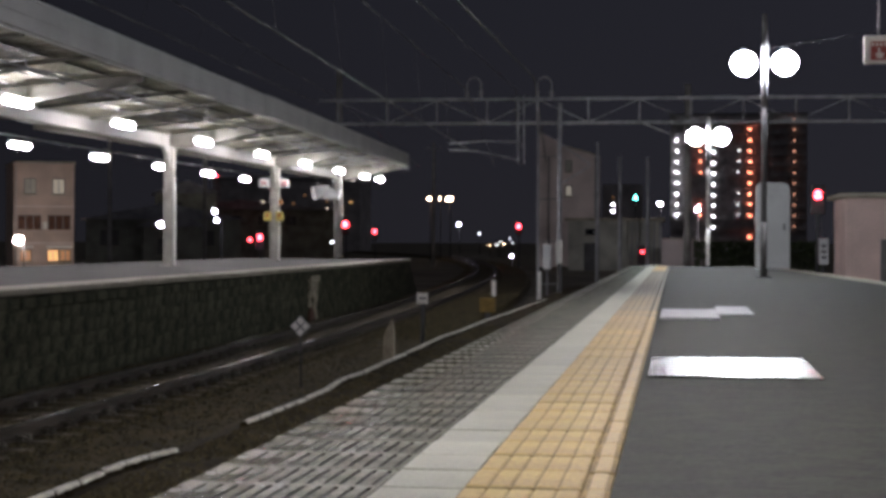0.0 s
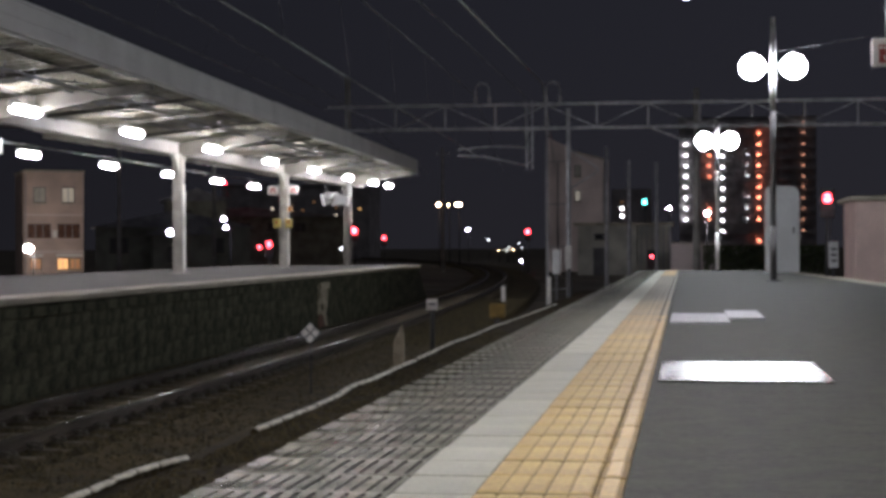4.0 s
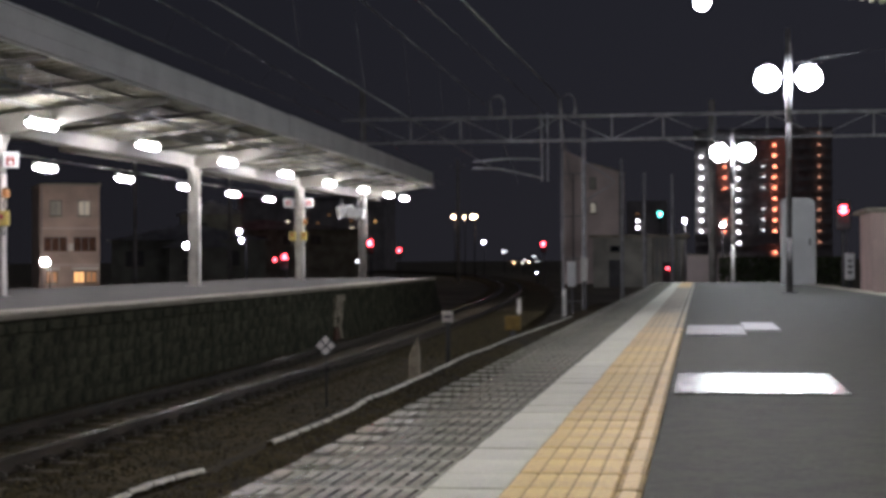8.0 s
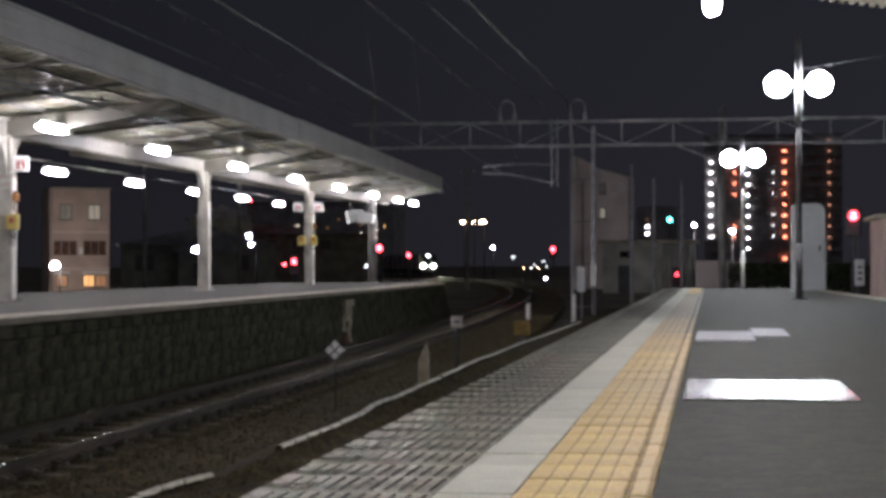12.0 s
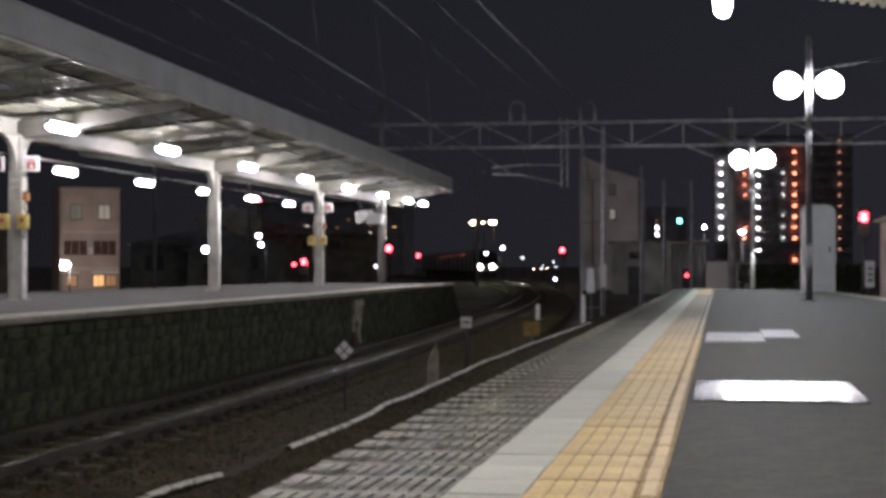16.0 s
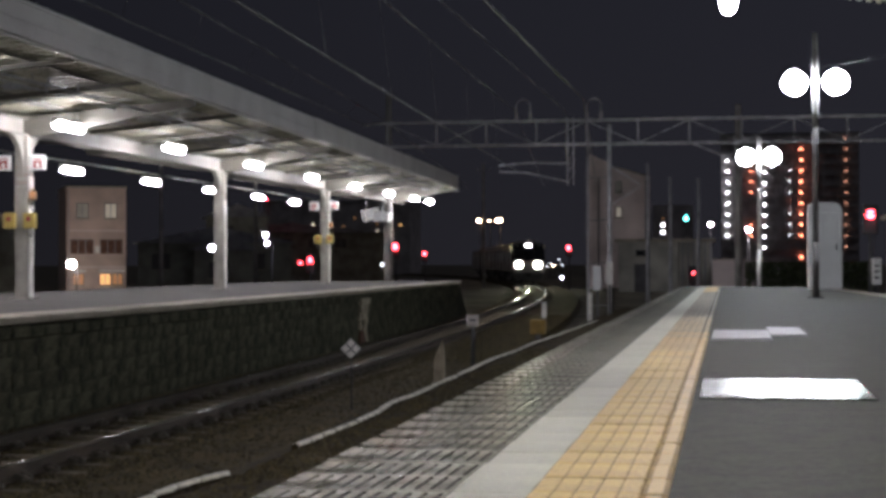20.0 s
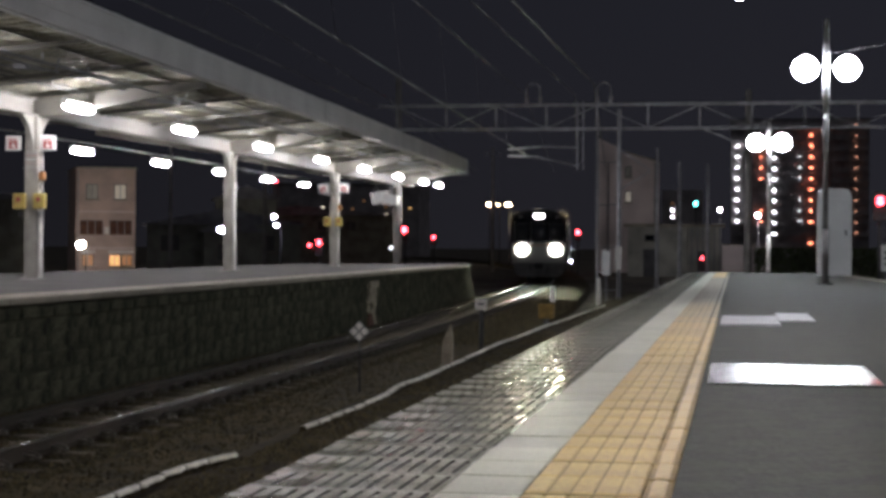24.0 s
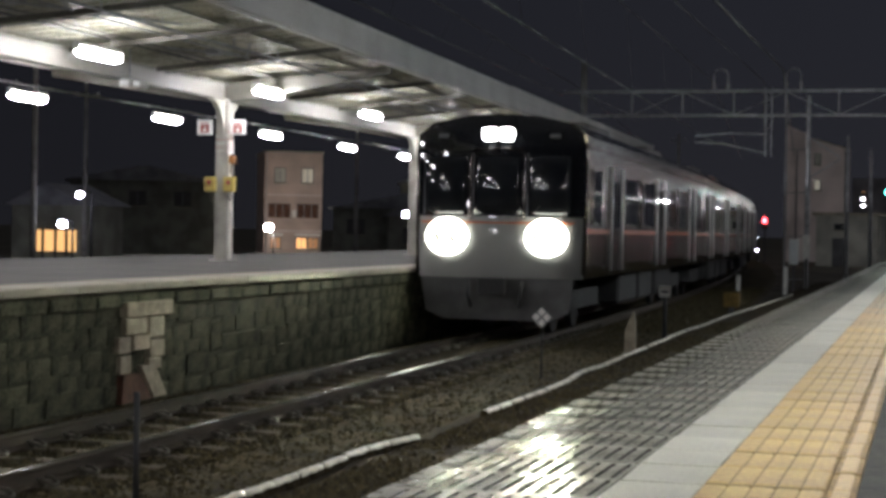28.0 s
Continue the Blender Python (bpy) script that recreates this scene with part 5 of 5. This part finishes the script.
def tower():
    y = 446.0
    t = thing("apartment_tower", pose(0, 0, 0), "tall apartment tower with lit corridors", "apartment building")
    part("wall", made(box, -1.6, 33.5, y + 1.5, y + 14, -1.5, 34.0), DARK_WALL, t)
    part("roof", made(box, -1.9, 33.8, y + 1.2, y + 14.2, 34.003, 34.6), DARK_ROOF, t)
    for i in range(12):
        part("balcony", made(box, -1.6, 33.5, y + 0.2, y + 1.49, 1.3 + 2.76 * i, 2.3 + 2.76 * i), DARK_WALL, t)
    cols = ((0.05, 8, 7.9, WHITE_GLOW, 0.5, ()), (6.1, 8, 7.9, AMBER_GLOW, 0.4, (2, 3, 7)), (9.5, 9, 4.8, WHITE_GLOW, 0.5, ()), (15.9, 7, 8.0, FAR_DIM, 0.34, (3,)),
            (18.8, 11, 2.3, AMBER_GLOW, 0.52, (1,)), (30.1, 11, 5.0, FAINT_GLOW, 0.42, ()))
    for x, n, z0, mat, s, gone in cols:
        for i in range(n):
            if i in gone:
                continue
            z = z0 + 2.78 * i
            part("corridor_lamp", made(rounded, x - 0.75 * s, x + 0.75 * s, y - 0.1, y + 0.18, z - 0.27 * s, z + 0.27 * s, 0.1, 1), mat, t)
    for x in (3.0, 12.5, 17.2, 24.5, 28.0):
        part("pier", made(box, x - 0.3, x + 0.3, y + 0.0, y + 0.19, -1.5, 34.0), DARK_WALL, t)
    t = thing("far_block", pose(0, 0, 0), "far dark block with two lit windows", "apartment building")
    part("wall", made(box, -13.0, -6.0, 300, 310, -1.5, 11.0), DARK_WALL, t)
    for z in (8.6, 7.4, 6.2):
        window(t, -11.4, -10.8, z - 0.25, z + 0.25, 300, WHITE_GLOW if z < 8 else DIM_WINDOW)
    t = thing("far_apartments", pose(0, 0, 0), "far dark apartments with a few lit windows", "apartment building")
    part("wall", made(box, -92, -62, 330, 342, -1.5, 13.0), DARK_WALL, t)
    part("roof", made(box, -92.3, -61.7, 329.7, 342.3, 13.003, 13.5), DARK_ROOF, t)
    for x, z, m in ((-82.0, 8.3, WHITE_GLOW), (-82.0, 6.8, DIM_WINDOW), (-82.0, 5.3, WHITE_GLOW), (-88.0, 6.5, DIM_WINDOW), (-75.8, 8.0, DIM_WINDOW), (-72.0, 6.5, WARM_WINDOW),
                    (-69.0, 8.4, DIM_WINDOW), (-69.0, 6.9, WHITE_GLOW), (-70.8, 5.0, AMBER_GLOW), (-66.5, 9.2, DIM_WINDOW), (-66.0, 7.4, WHITE_GLOW), (-66.0, 5.9, WHITE_GLOW), (-64.2, 8.2, WARM_WINDOW), (-73.5, 9.6, DIM_WINDOW), (-77.0, 6.2, WHITE_GLOW), (-79.4, 7.1, DIM_WINDOW), (-85.2, 8.2, WARM_WINDOW)):
        window(t, x, x + 0.62, z, z + 0.5, 330, FAR_WINDOW if m is WHITE_GLOW else m, bars=0)


def dark_blocks():
    for x0, x1, y, h, label in ((-66, -41.8, 205, 4.6, "long unlit warehouse behind the yard"), (-47, -41.5, 150, 5.0, "dark unlit house behind the yard"), (-36, -32, 112, 1.6, "low dark shed behind the platform"),
                                (-42.0, -31, 118, 2.2, "dark row of houses behind the platform"), (-63.2, -52.2, 118, 4.1, "dull green-grey house behind the platform"), (-75.5, -70.0, 150, 5.2, "far house with a pale gable roof")):
        t = thing("unlit_building", turned((x0 + x1) / 2, y, math.degrees(math.atan2(-x0 - x1, 2 * y)) + 2), label, "building", "unlit buildings behind the yard")
        part("wall", made(box, x0, x1, y, y + 8, -1.5, h), DARK_TIMBER, t)
        bm = bmesh.new()
        outline(bm, [(x0 - 0.4, h + 0.003), (x1 + 0.4, h + 0.003), ((x0 + x1) / 2, h + 1.2)], y - 0.4, y + 8.4)
        part("roof", bm, GREY_WALL if y == 150 and x0 < -60 else DARK_ROOF, t)
        n = int((x1 - x0) / 3.5)
        for i in range(n):
            x = x0 + 1 + i * 3.4
            window(t, x, x + 1.3, h - 1.9, h - 0.8, y, ROOF_GEAR)
    for x, y, top, r in ((-34.1, 60, 9.0, 0.14), (-39.3, 74, 7.5, 0.12), (-21.5, 150, 9.6, 0.16), (-33.0, 96, 8.0, 0.13), (-29.5, 104, 8.5, 0.13)):
        t = thing("utility_pole", pose(x, y, -1.5), "dark concrete utility pole with a cross arm", "utility pole", "utility poles behind the yard")
        part("pole", made(rod, [(0, 0, 0), (0, 0, top + 1.5)], [r, r * 0.7], 10), CONCRETE, t)
        part("cross_arm", made(beam, (-0.7, 0.16, top + 0.9), (0.7, 0.16, top + 0.9), 0.08, 0.08), GALV, t)
        for o in (-0.55, 0.0, 0.55):
            part("insulator", made(disc, (o, 0.16, top + 1.0), 0.05, 0.12, "z", 8), WHITE_ENAMEL, t)
    t = thing("lit_shed", pose(0, 0, 0), "small gabled shed with a warmly lit opening", "shed")
    part("wall", made(box, -44.4, -40.3, 76, 80, -1.5, 1.6), DARK_TIMBER, t)
    part("roof", made(outline, [(-44.8, 1.603), (-39.9, 1.603), (-42.4, 2.7)], 75.7, 80.3), DARK_ROOF, t)
    part("lit_opening", made(box, -43.0, -40.8, 75.95, 75.99, -0.7, 0.35), WARM_WINDOW, t, "warm lit opening")
    for x in (-42.6, -41.9, -41.3):
        part("post", made(box, x - 0.06, x + 0.06, 75.85, 75.94, -1.5, 0.5), DARK_STEEL, t)
    # low wall behind the far platform
    t = thing("yard_fence", pose(0, 0, 0), "low dark fence behind the opposite platform", "fence", kind="structure")
    part("rail", made(beam, (-20.5, 5, -0.45), (-20.5, 100, -0.45), 0.06, 0.08), DARK_STEEL, t)
    part("panel", made(box, -20.55, -20.5, 5, 100, -1.5, -0.5), DARK_WALL, t)
    for i in range(24):
        part("post", made(box, -20.6, -20.44, 5 + 4 * i, 5.12 + 4 * i, -1.5, -0.35), DARK_STEEL, t)


house_block()
mid_block()
hut()
tower()
dark_blocks()

def hedge():
    rng = random.Random(9)
    verts, faces = [], []
    for i in range(5000):
        c = Vector((rng.uniform(0.9, 7.5), 88 + rng.uniform(-0.6, 0.6), -1.5 + 2.2 * rng.random() ** 0.6))
        s = rng.uniform(0.05, 0.14)
        u = Vector((rng.gauss(0, 1), rng.gauss(0, 1), rng.gauss(0, 1))).normalized()
        w = u.orthogonal().normalized()
        n = len(verts)
        verts += [tuple(c - u * s), tuple(c + w * s * 0.5), tuple(c + u * s), tuple(c - w * s * 0.5)]
        faces.append((n, n + 1, n + 2, n + 3))
    me = bpy.data.meshes.new("hedge")
    me.from_pydata(verts, [], faces)
    me.materials.append(LEAF)
    tagged(new("hedge", me), "clipped dark hedge past the platform's end", "hedge", kind="stuff")


hedge()


# ---- train ----
CAR, GAP = 19.6, 0.45
SIDE = [(-1.38, 0.98), (-1.475, 1.20), (-1.475, 3.08), (-1.435, 3.38), (-1.20, 3.57), (-0.6, 3.69), (0, 3.73), (0.6, 3.69), (1.20, 3.57), (1.435, 3.38), (1.475, 3.08), (1.475, 1.20), (1.38, 0.98)]


def car(name, label, lead):
    t = thing(name, pose(0, 0, -60), label, "train car", "cars of the train")
    start = 0.32 if lead else 0.0
    bm = bmesh.new()
    secs = [(start, 1.0), (CAR, 1.0)]
    nose_open = lead
    rings = [[bm.verts.new((x * s, y, z)) for x, z in SIDE] for y, s in secs]
    skin(bm, rings, caps=not nose_open, smooth=False)
    if nose_open:
        bm.faces.new(rings[-1])
    body = part("body", bm, TRAIN_STEEL, t, "brushed stainless steel body")
    # corrugated beads, stripe and gutter along each side
    for s in (-1, 1):
        for z in (1.38, 1.50, 1.62):
            part("bead", made(beam, (s * 1.478, start + 0.1, z), (s * 1.478, CAR - 0.1, z), 0.012, 0.03), TRAIN_STEEL, body)
        part("stripe", made(box, s * 1.479 - 0.003, s * 1.479 + 0.003, start + 0.02, CAR - 0.02, 1.74, 1.82), ORANGE, body, "orange stripe")
        part("rain_gutter", made(beam, (s * 1.468, start + 0.1, 3.2), (s * 1.468, CAR - 0.1, 3.2), 0.05, 0.03), TRAIN_STEEL, body)
        doors = (3.4, 10.0, 16.6) if lead else (2.9, 9.8, 16.7)
        for yd in doors:
            d = part("door", made(rounded, s * 1.482 - 0.008, s * 1.482 + 0.008, yd - 0.66, yd + 0.66, 1.08, 2.92, 0.004, 1), TRAIN_STEEL, t, "steel passenger door")
            for o in (-0.33, 0.33):
                part("door_window", made(rounded, s * 1.493 - 0.004, s * 1.493 + 0.004, yd + o - 0.22, yd + o + 0.22, 1.85, 2.70, 0.003, 1), GLASS, d)
            for o in (-0.70, 0.70):
                # white enamel stands in for lamp reflections on the steel door edges
                part("door_pillar", made(rod, [(s * 1.50, yd + o, 1.08), (s * 1.50, yd + o, 2.95)], 0.03, 8), WHITE_ENAMEL, d, "door edge strip with its glint painted white")
            part("door_seam", made(box, s * 1.492 - 0.003, s * 1.492 + 0.003, yd - 0.008, yd + 0.008, 1.1, 2.9), RUBBER, d)
        spans = ((0.75, 1.65), (4.5, 6.4), (6.9, 8.8), (11.1, 13.0), (13.5, 15.4), (17.8, 19.0)) if lead else ((0.5, 1.7), (4.0, 6.1), (6.5, 8.7), (10.9, 13.0), (13.4, 15.6), (17.8, 19.1))
        for a, b in spans:
            w = part("window", made(rounded, s * 1.484 - 0.008, s * 1.484 + 0.008, a, b, 1.92, 2.80, 0.004, 1), GLASS, t, "dark side window")
            for y in (a - 0.025, b + 0.025):
                part("window_frame", made(box, s * 1.486 - 0.014, s * 1.486 + 0.014, y - 0.022, y + 0.022, 1.88, 2.84), TRAIN_STEEL, w)
            part("window_rail", made(box, s * 1.497 - 0.003, s * 1.497 + 0.003, a, b, 2.42, 2.46), TRAIN_STEEL, w)
    # roof gear
    for y in (4.0, 12.5):
        a = part("air_conditioner", made(rounded, -0.85, 0.85, y, y + 2.6, 3.60, 3.84, 0.08, 2), ROOF_GEAR, t, "dull grey roof air conditioner")
        for i in range(5):
            part("louvre", made(box, -0.70, 0.70, y + 0.3 + 0.4 * i, y + 0.5 + 0.4 * i, 3.843, 3.855), DARK_STEEL, a)
    # underfloor
    for y in (3.0, CAR - 3.0):
        b = part("bogie", made(box, -1.0, 1.0, y - 1.5, y + 1.5, 0.42, 0.75), UNDERGEAR, t)
        for o in (-1.05, 1.05):
            for s in (-1, 1):
                part("wheel", made(disc, (s * 0.56, y + o, 0.43), 0.43, 0.12, "x", 20), UNDERGEAR, b)
    for a, b in ((5.5, 8.0), (8.4, 10.5), (11.0, 14.0)):
        part("equipment_box", made(rounded, -1.25, 1.25, a, b, 0.38, 0.97, 0.05, 1), UNDERGEAR, t)
    part("bellows", made(box, -0.55, 0.55, CAR + 0.003, CAR + GAP - 0.02, 1.05, 3.2), RUBBER, t, "rubber gangway bellows")
    if not lead:
        return t
    # front shell: lower panel, black mask with three panes
    bm = bmesh.new()
    cols = (-1.43, -1.30, -1.07, -0.635, 0, 0.635, 1.07, 1.30, 1.43)
    ringset = []
    for z, y, s in ((0.98, 0.02, 0.985), (1.2, 0.0, 0.99), (1.50, 0.01, 1.0), (1.82, 0.02, 1.0), (1.95, 0.03, 0.99), (2.0, 0.032, 0.99)):
        ringset.append([bm.verts.new((x * (s if abs(x) > 1.2 else 1), y + (0.31 if abs(x) > 1.4 else 0.10 if abs(x) > 1.2 else 0.0), z)) for x in cols])
    for r, (a, b) in enumerate(zip(ringset, ringset[1:])):
        for i in range(8):
            if r == 2 and i in (2, 5):
                continue
            bm.faces.new((a[i], a[i + 1], b[i + 1], b[i])).smooth = True
    part("front_panel", bm, TRAIN_FRONT, t, "pale lower front panel")
    part("front_band", made(beam, (-1.30, 0.03, 1.90), (1.30, 0.03, 1.90), 0.02, 0.035), ORANGE, t, "orange front band")
    bm = bmesh.new()
    ringset = []
    for z, y, w in ((2.0, 0.033, 1.43), (2.6, 0.046, 1.43), (3.1, 0.060, 1.43), (3.40, 0.10, 1.40), (3.57, 0.17, 1.16), (3.70, 0.25, 0.60)):
        ringset.append([bm.verts.new((x * w, y + (0.24 if abs(x) == 1 else 0.06 if abs(x) > 0.85 else 0), z)) for x in (-1, -0.9, -0.5, 0, 0.5, 0.9, 1)])
    for a, b in zip(ringset, ringset[1:]):
        for i in range(6):
            bm.faces.new((a[i], a[i + 1], b[i + 1], b[i])).smooth = True
    mask = part("front_mask", bm, TRAIN_BLACK, t, "gloss black front mask")
    for a, b in ((-1.24, -0.52), (-0.40, 0.40), (0.52, 1.24)):
        bm = bmesh.new()
        grid = [[bm.verts.new((a + (b - a) * i / 10, 0.05 * (i / 5 - 1) ** 2 - 0.045 + 0.026 * j / 6 + 0.03 * (j / 3 - 1) ** 2, 2.04 + 0.98 * j / 6)) for i in range(11)] for j in range(7)]
        for p, q in zip(grid, grid[1:]):
            for i in range(10):
                bm.faces.new((p[i], p[i + 1], q[i + 1], q[i])).smooth = True
        edge = bmesh.ops.extrude_face_region(bm, geom=bm.faces[:])
        bmesh.ops.translate(bm, verts=[v for v in edge["geom"] if isinstance(v, bmesh.types.BMVert)], vec=(0, 0.03, 0))
        g = part("windscreen", bm, GLASS, t, "dark windscreen glass")
        part("screen_frame", made(outline, [(a - 0.02, 2.0), (a, 2.0), (a, 3.05), (a - 0.02, 3.05)], -0.006, 0.012), DARK_STEEL, g)
    for x in (-0.46, 0.46):
        part("gangway_post", made(rod, [(x, -0.01, 1.96), (x, 0.0, 2.2), (x, 0.02, 3.0), (x * 0.9, 0.03, 3.12)], 0.022, 8), TRAIN_STEEL, t, "bright gangway post")
    part("gangway_head", made(rod, [(-0.42, 0.03, 3.12), (0, 0.03, 3.14), (0.42, 0.03, 3.12)], 0.022, 8), TRAIN_STEEL, t)
    part("wiper", made(beam, (0.62, -0.02, 2.06), (1.05, 0.03, 2.55), 0.02, 0.02), RUBBER, mask)
    part("wiper", made(beam, (-1.05, -0.02, 2.06), (-0.7, 0.03, 2.5), 0.02, 0.02), RUBBER, mask)
    for s in (-1, 1):
        part("corner_pillar", made(rod, [(s * 1.42, 0.30, 1.05), (s * 1.445, 0.33, 2.3), (s * 1.40, 0.36, 3.2)], 0.04, 8), TRAIN_STEEL, t, "bright corner pillar")
        # the second bulb a side is added, to widen the glare
        for c0, half in ((0.72, 0.05), (0.97, 0.045)):
            bm = bmesh.new()
            n = 16
            rims = []
            for y, r in ((0.012, None), (0.004, 0.121), (0.0, 0.116), (0.68, 0.116)):
                row = []
                for k in range(n):
                    a = 2 * math.pi * (k + 0.5) / n
                    c, w = math.cos(a), math.sin(a)
                    if r is None:
                        m = 0.122 / max(abs(c), abs(w) * 0.75)
                        row.append(bm.verts.new((s * c0 + c * m, y, 1.66 + w * m)))
                    else:
                        row.append(bm.verts.new((s * c0 + c * r, y, 1.66 + w * r)))
                rims.append(row)
            skin(bm, rims, caps=False)
            # unseen deep tube behind the bezel, added to narrow the beam
            h = part("headlight_housing", bm, LAMP_TUBE, t, "grey headlight bezel with a deep tube to narrow the beam")
            part("headlight", made(disc, (s * c0, 0.66, 1.66), 0.1155, 0.02, "y", 18), HEADLIGHT, h, "glaring headlight")
        # wide glowing disc round the bulbs, added to draw their glare
        bm = bmesh.new()
        loops = [[(s * 0.845 + 0.36 * math.cos(a), 1.66 + 0.31 * math.sin(a)) for a in [2 * math.pi * k / 36 for k in range(36)]]]
        loops += [[(s * c0 + 0.117 * math.cos(a), 1.66 + 0.117 * math.sin(a)) for a in [2 * math.pi * k / 16 for k in range(16)]] for c0 in (0.72, 0.97)]
        edges = []
        for loop in loops:
            vs = [bm.verts.new((x, -0.035, z)) for x, z in loop]
            edges += [bm.edges.new((vs[k], vs[(k + 1) % len(vs)])) for k in range(len(vs))]
        bmesh.ops.triangle_fill(bm, use_beauty=True, edges=edges)
        fill = bmesh.ops.extrude_face_region(bm, geom=bm.faces[:])
        bmesh.ops.translate(bm, verts=[v for v in fill["geom"] if isinstance(v, bmesh.types.BMVert)], vec=(0, 0.03, 0))
        part("headlight_glare", bm, HEAD_GLARE, t, "round glowing disc in place of the headlight's glare")
        part("tail_lamp", made(disc, (s * 1.17, 0.02, 1.66), 0.045, 0.05, "y", 14), RED_SIGN, t, "unlit red tail lamp")
        part("upper_lamp", made(rounded, s * 0.95 - 0.09, s * 0.95 + 0.09, 0.06, 0.12, 3.30, 3.38, 0.02, 1), DARK_STEEL, t)
    b = part("destination_board", made(rounded, -0.30, 0.30, 0.05, 0.20, 3.24, 3.50, 0.03, 2), TRAIN_BLACK, t)
    for x0, x1 in ((-0.265, -0.015), (0.015, 0.265)):
        part("lit_board", made(rounded, x0, x1, 0.035, 0.06, 3.265, 3.475, 0.05, 2), BOARD_GLOW, b, "glowing destination display")
    bm = bmesh.new()
    outline(bm, [(-1.30, 0.98), (-1.22, 0.42), (-0.9, 0.28), (0.9, 0.28), (1.22, 0.42), (1.30, 0.98)], 0.05, 0.12)
    part("skirt", bm, SKIRT, t, "dark grey skirt plate")
    c = part("coupler", made(rounded, -0.17, 0.17, -0.28, 0.05, 0.72, 0.98, 0.03, 1), UNDERGEAR, t)
    part("coupler_head", made(rounded, -0.22, 0.22, -0.36, -0.283, 0.70, 1.0, 0.02, 1), UNDERGEAR, c)
    for x in (-0.45, 0.45):
        part("hose", made(rod, [(x, 0.0, 0.92), (x, -0.12, 0.7), (x * 0.9, -0.05, 0.5)], 0.03, 8), RUBBER, t)
    return t


def train():
    lead = car("train_lead_car", "stainless steel commuter train car with blazing headlights", True)
    mid = car("train_car", "stainless steel commuter train car following the first", False)
    cars = [lead, mid]
    for i in range(2):
        cars.append(copy_thing(mid, pose(0, 0, -60)))
    return cars


CARS = train()

# ---- many small pieces last ----
near_paving(NEAR)
sleepers(RAIL_LINE)
wall_stones(FAR)
pebbles()

# seconds and how far along the platform's line the train's nose is
NOSE = [(0, 456), (2, 427), (4, 398), (6, 368.5), (8, 339), (10, 309.5), (12, 279.5), (14, 248), (15, 231), (16, 212.5), (17, 193.5), (18, 178.5), (19, 163.5), (20, 148.3), (21, 132.8), (22, 117.2),
        (23, 101.5), (23.5, 93.6), (24, 85.8), (24.5, 78.0), (25, 70.2), (25.5, 62.2), (26, 54.2), (26.5, 46.6), (27, 39.6), (27.5, 33.2), (28, 27.3)]


def on_track(nose, behind):
    """Pose of a car whose front stands that far behind the nose."""
    a, b = nose + behind * 0.985, nose + (behind + CAR) * 0.985
    dx = track_x(b) - track_x(a)
    return pose(track_x(a), a, RAIL_TOP, 0, 0, math.degrees(math.atan2(-dx, b - a)))


def motions():
    for i, c in enumerate(CARS):
        walk(c, [(t, on_track(y, i * (CAR + GAP))) for t, y in NOSE])


motions()
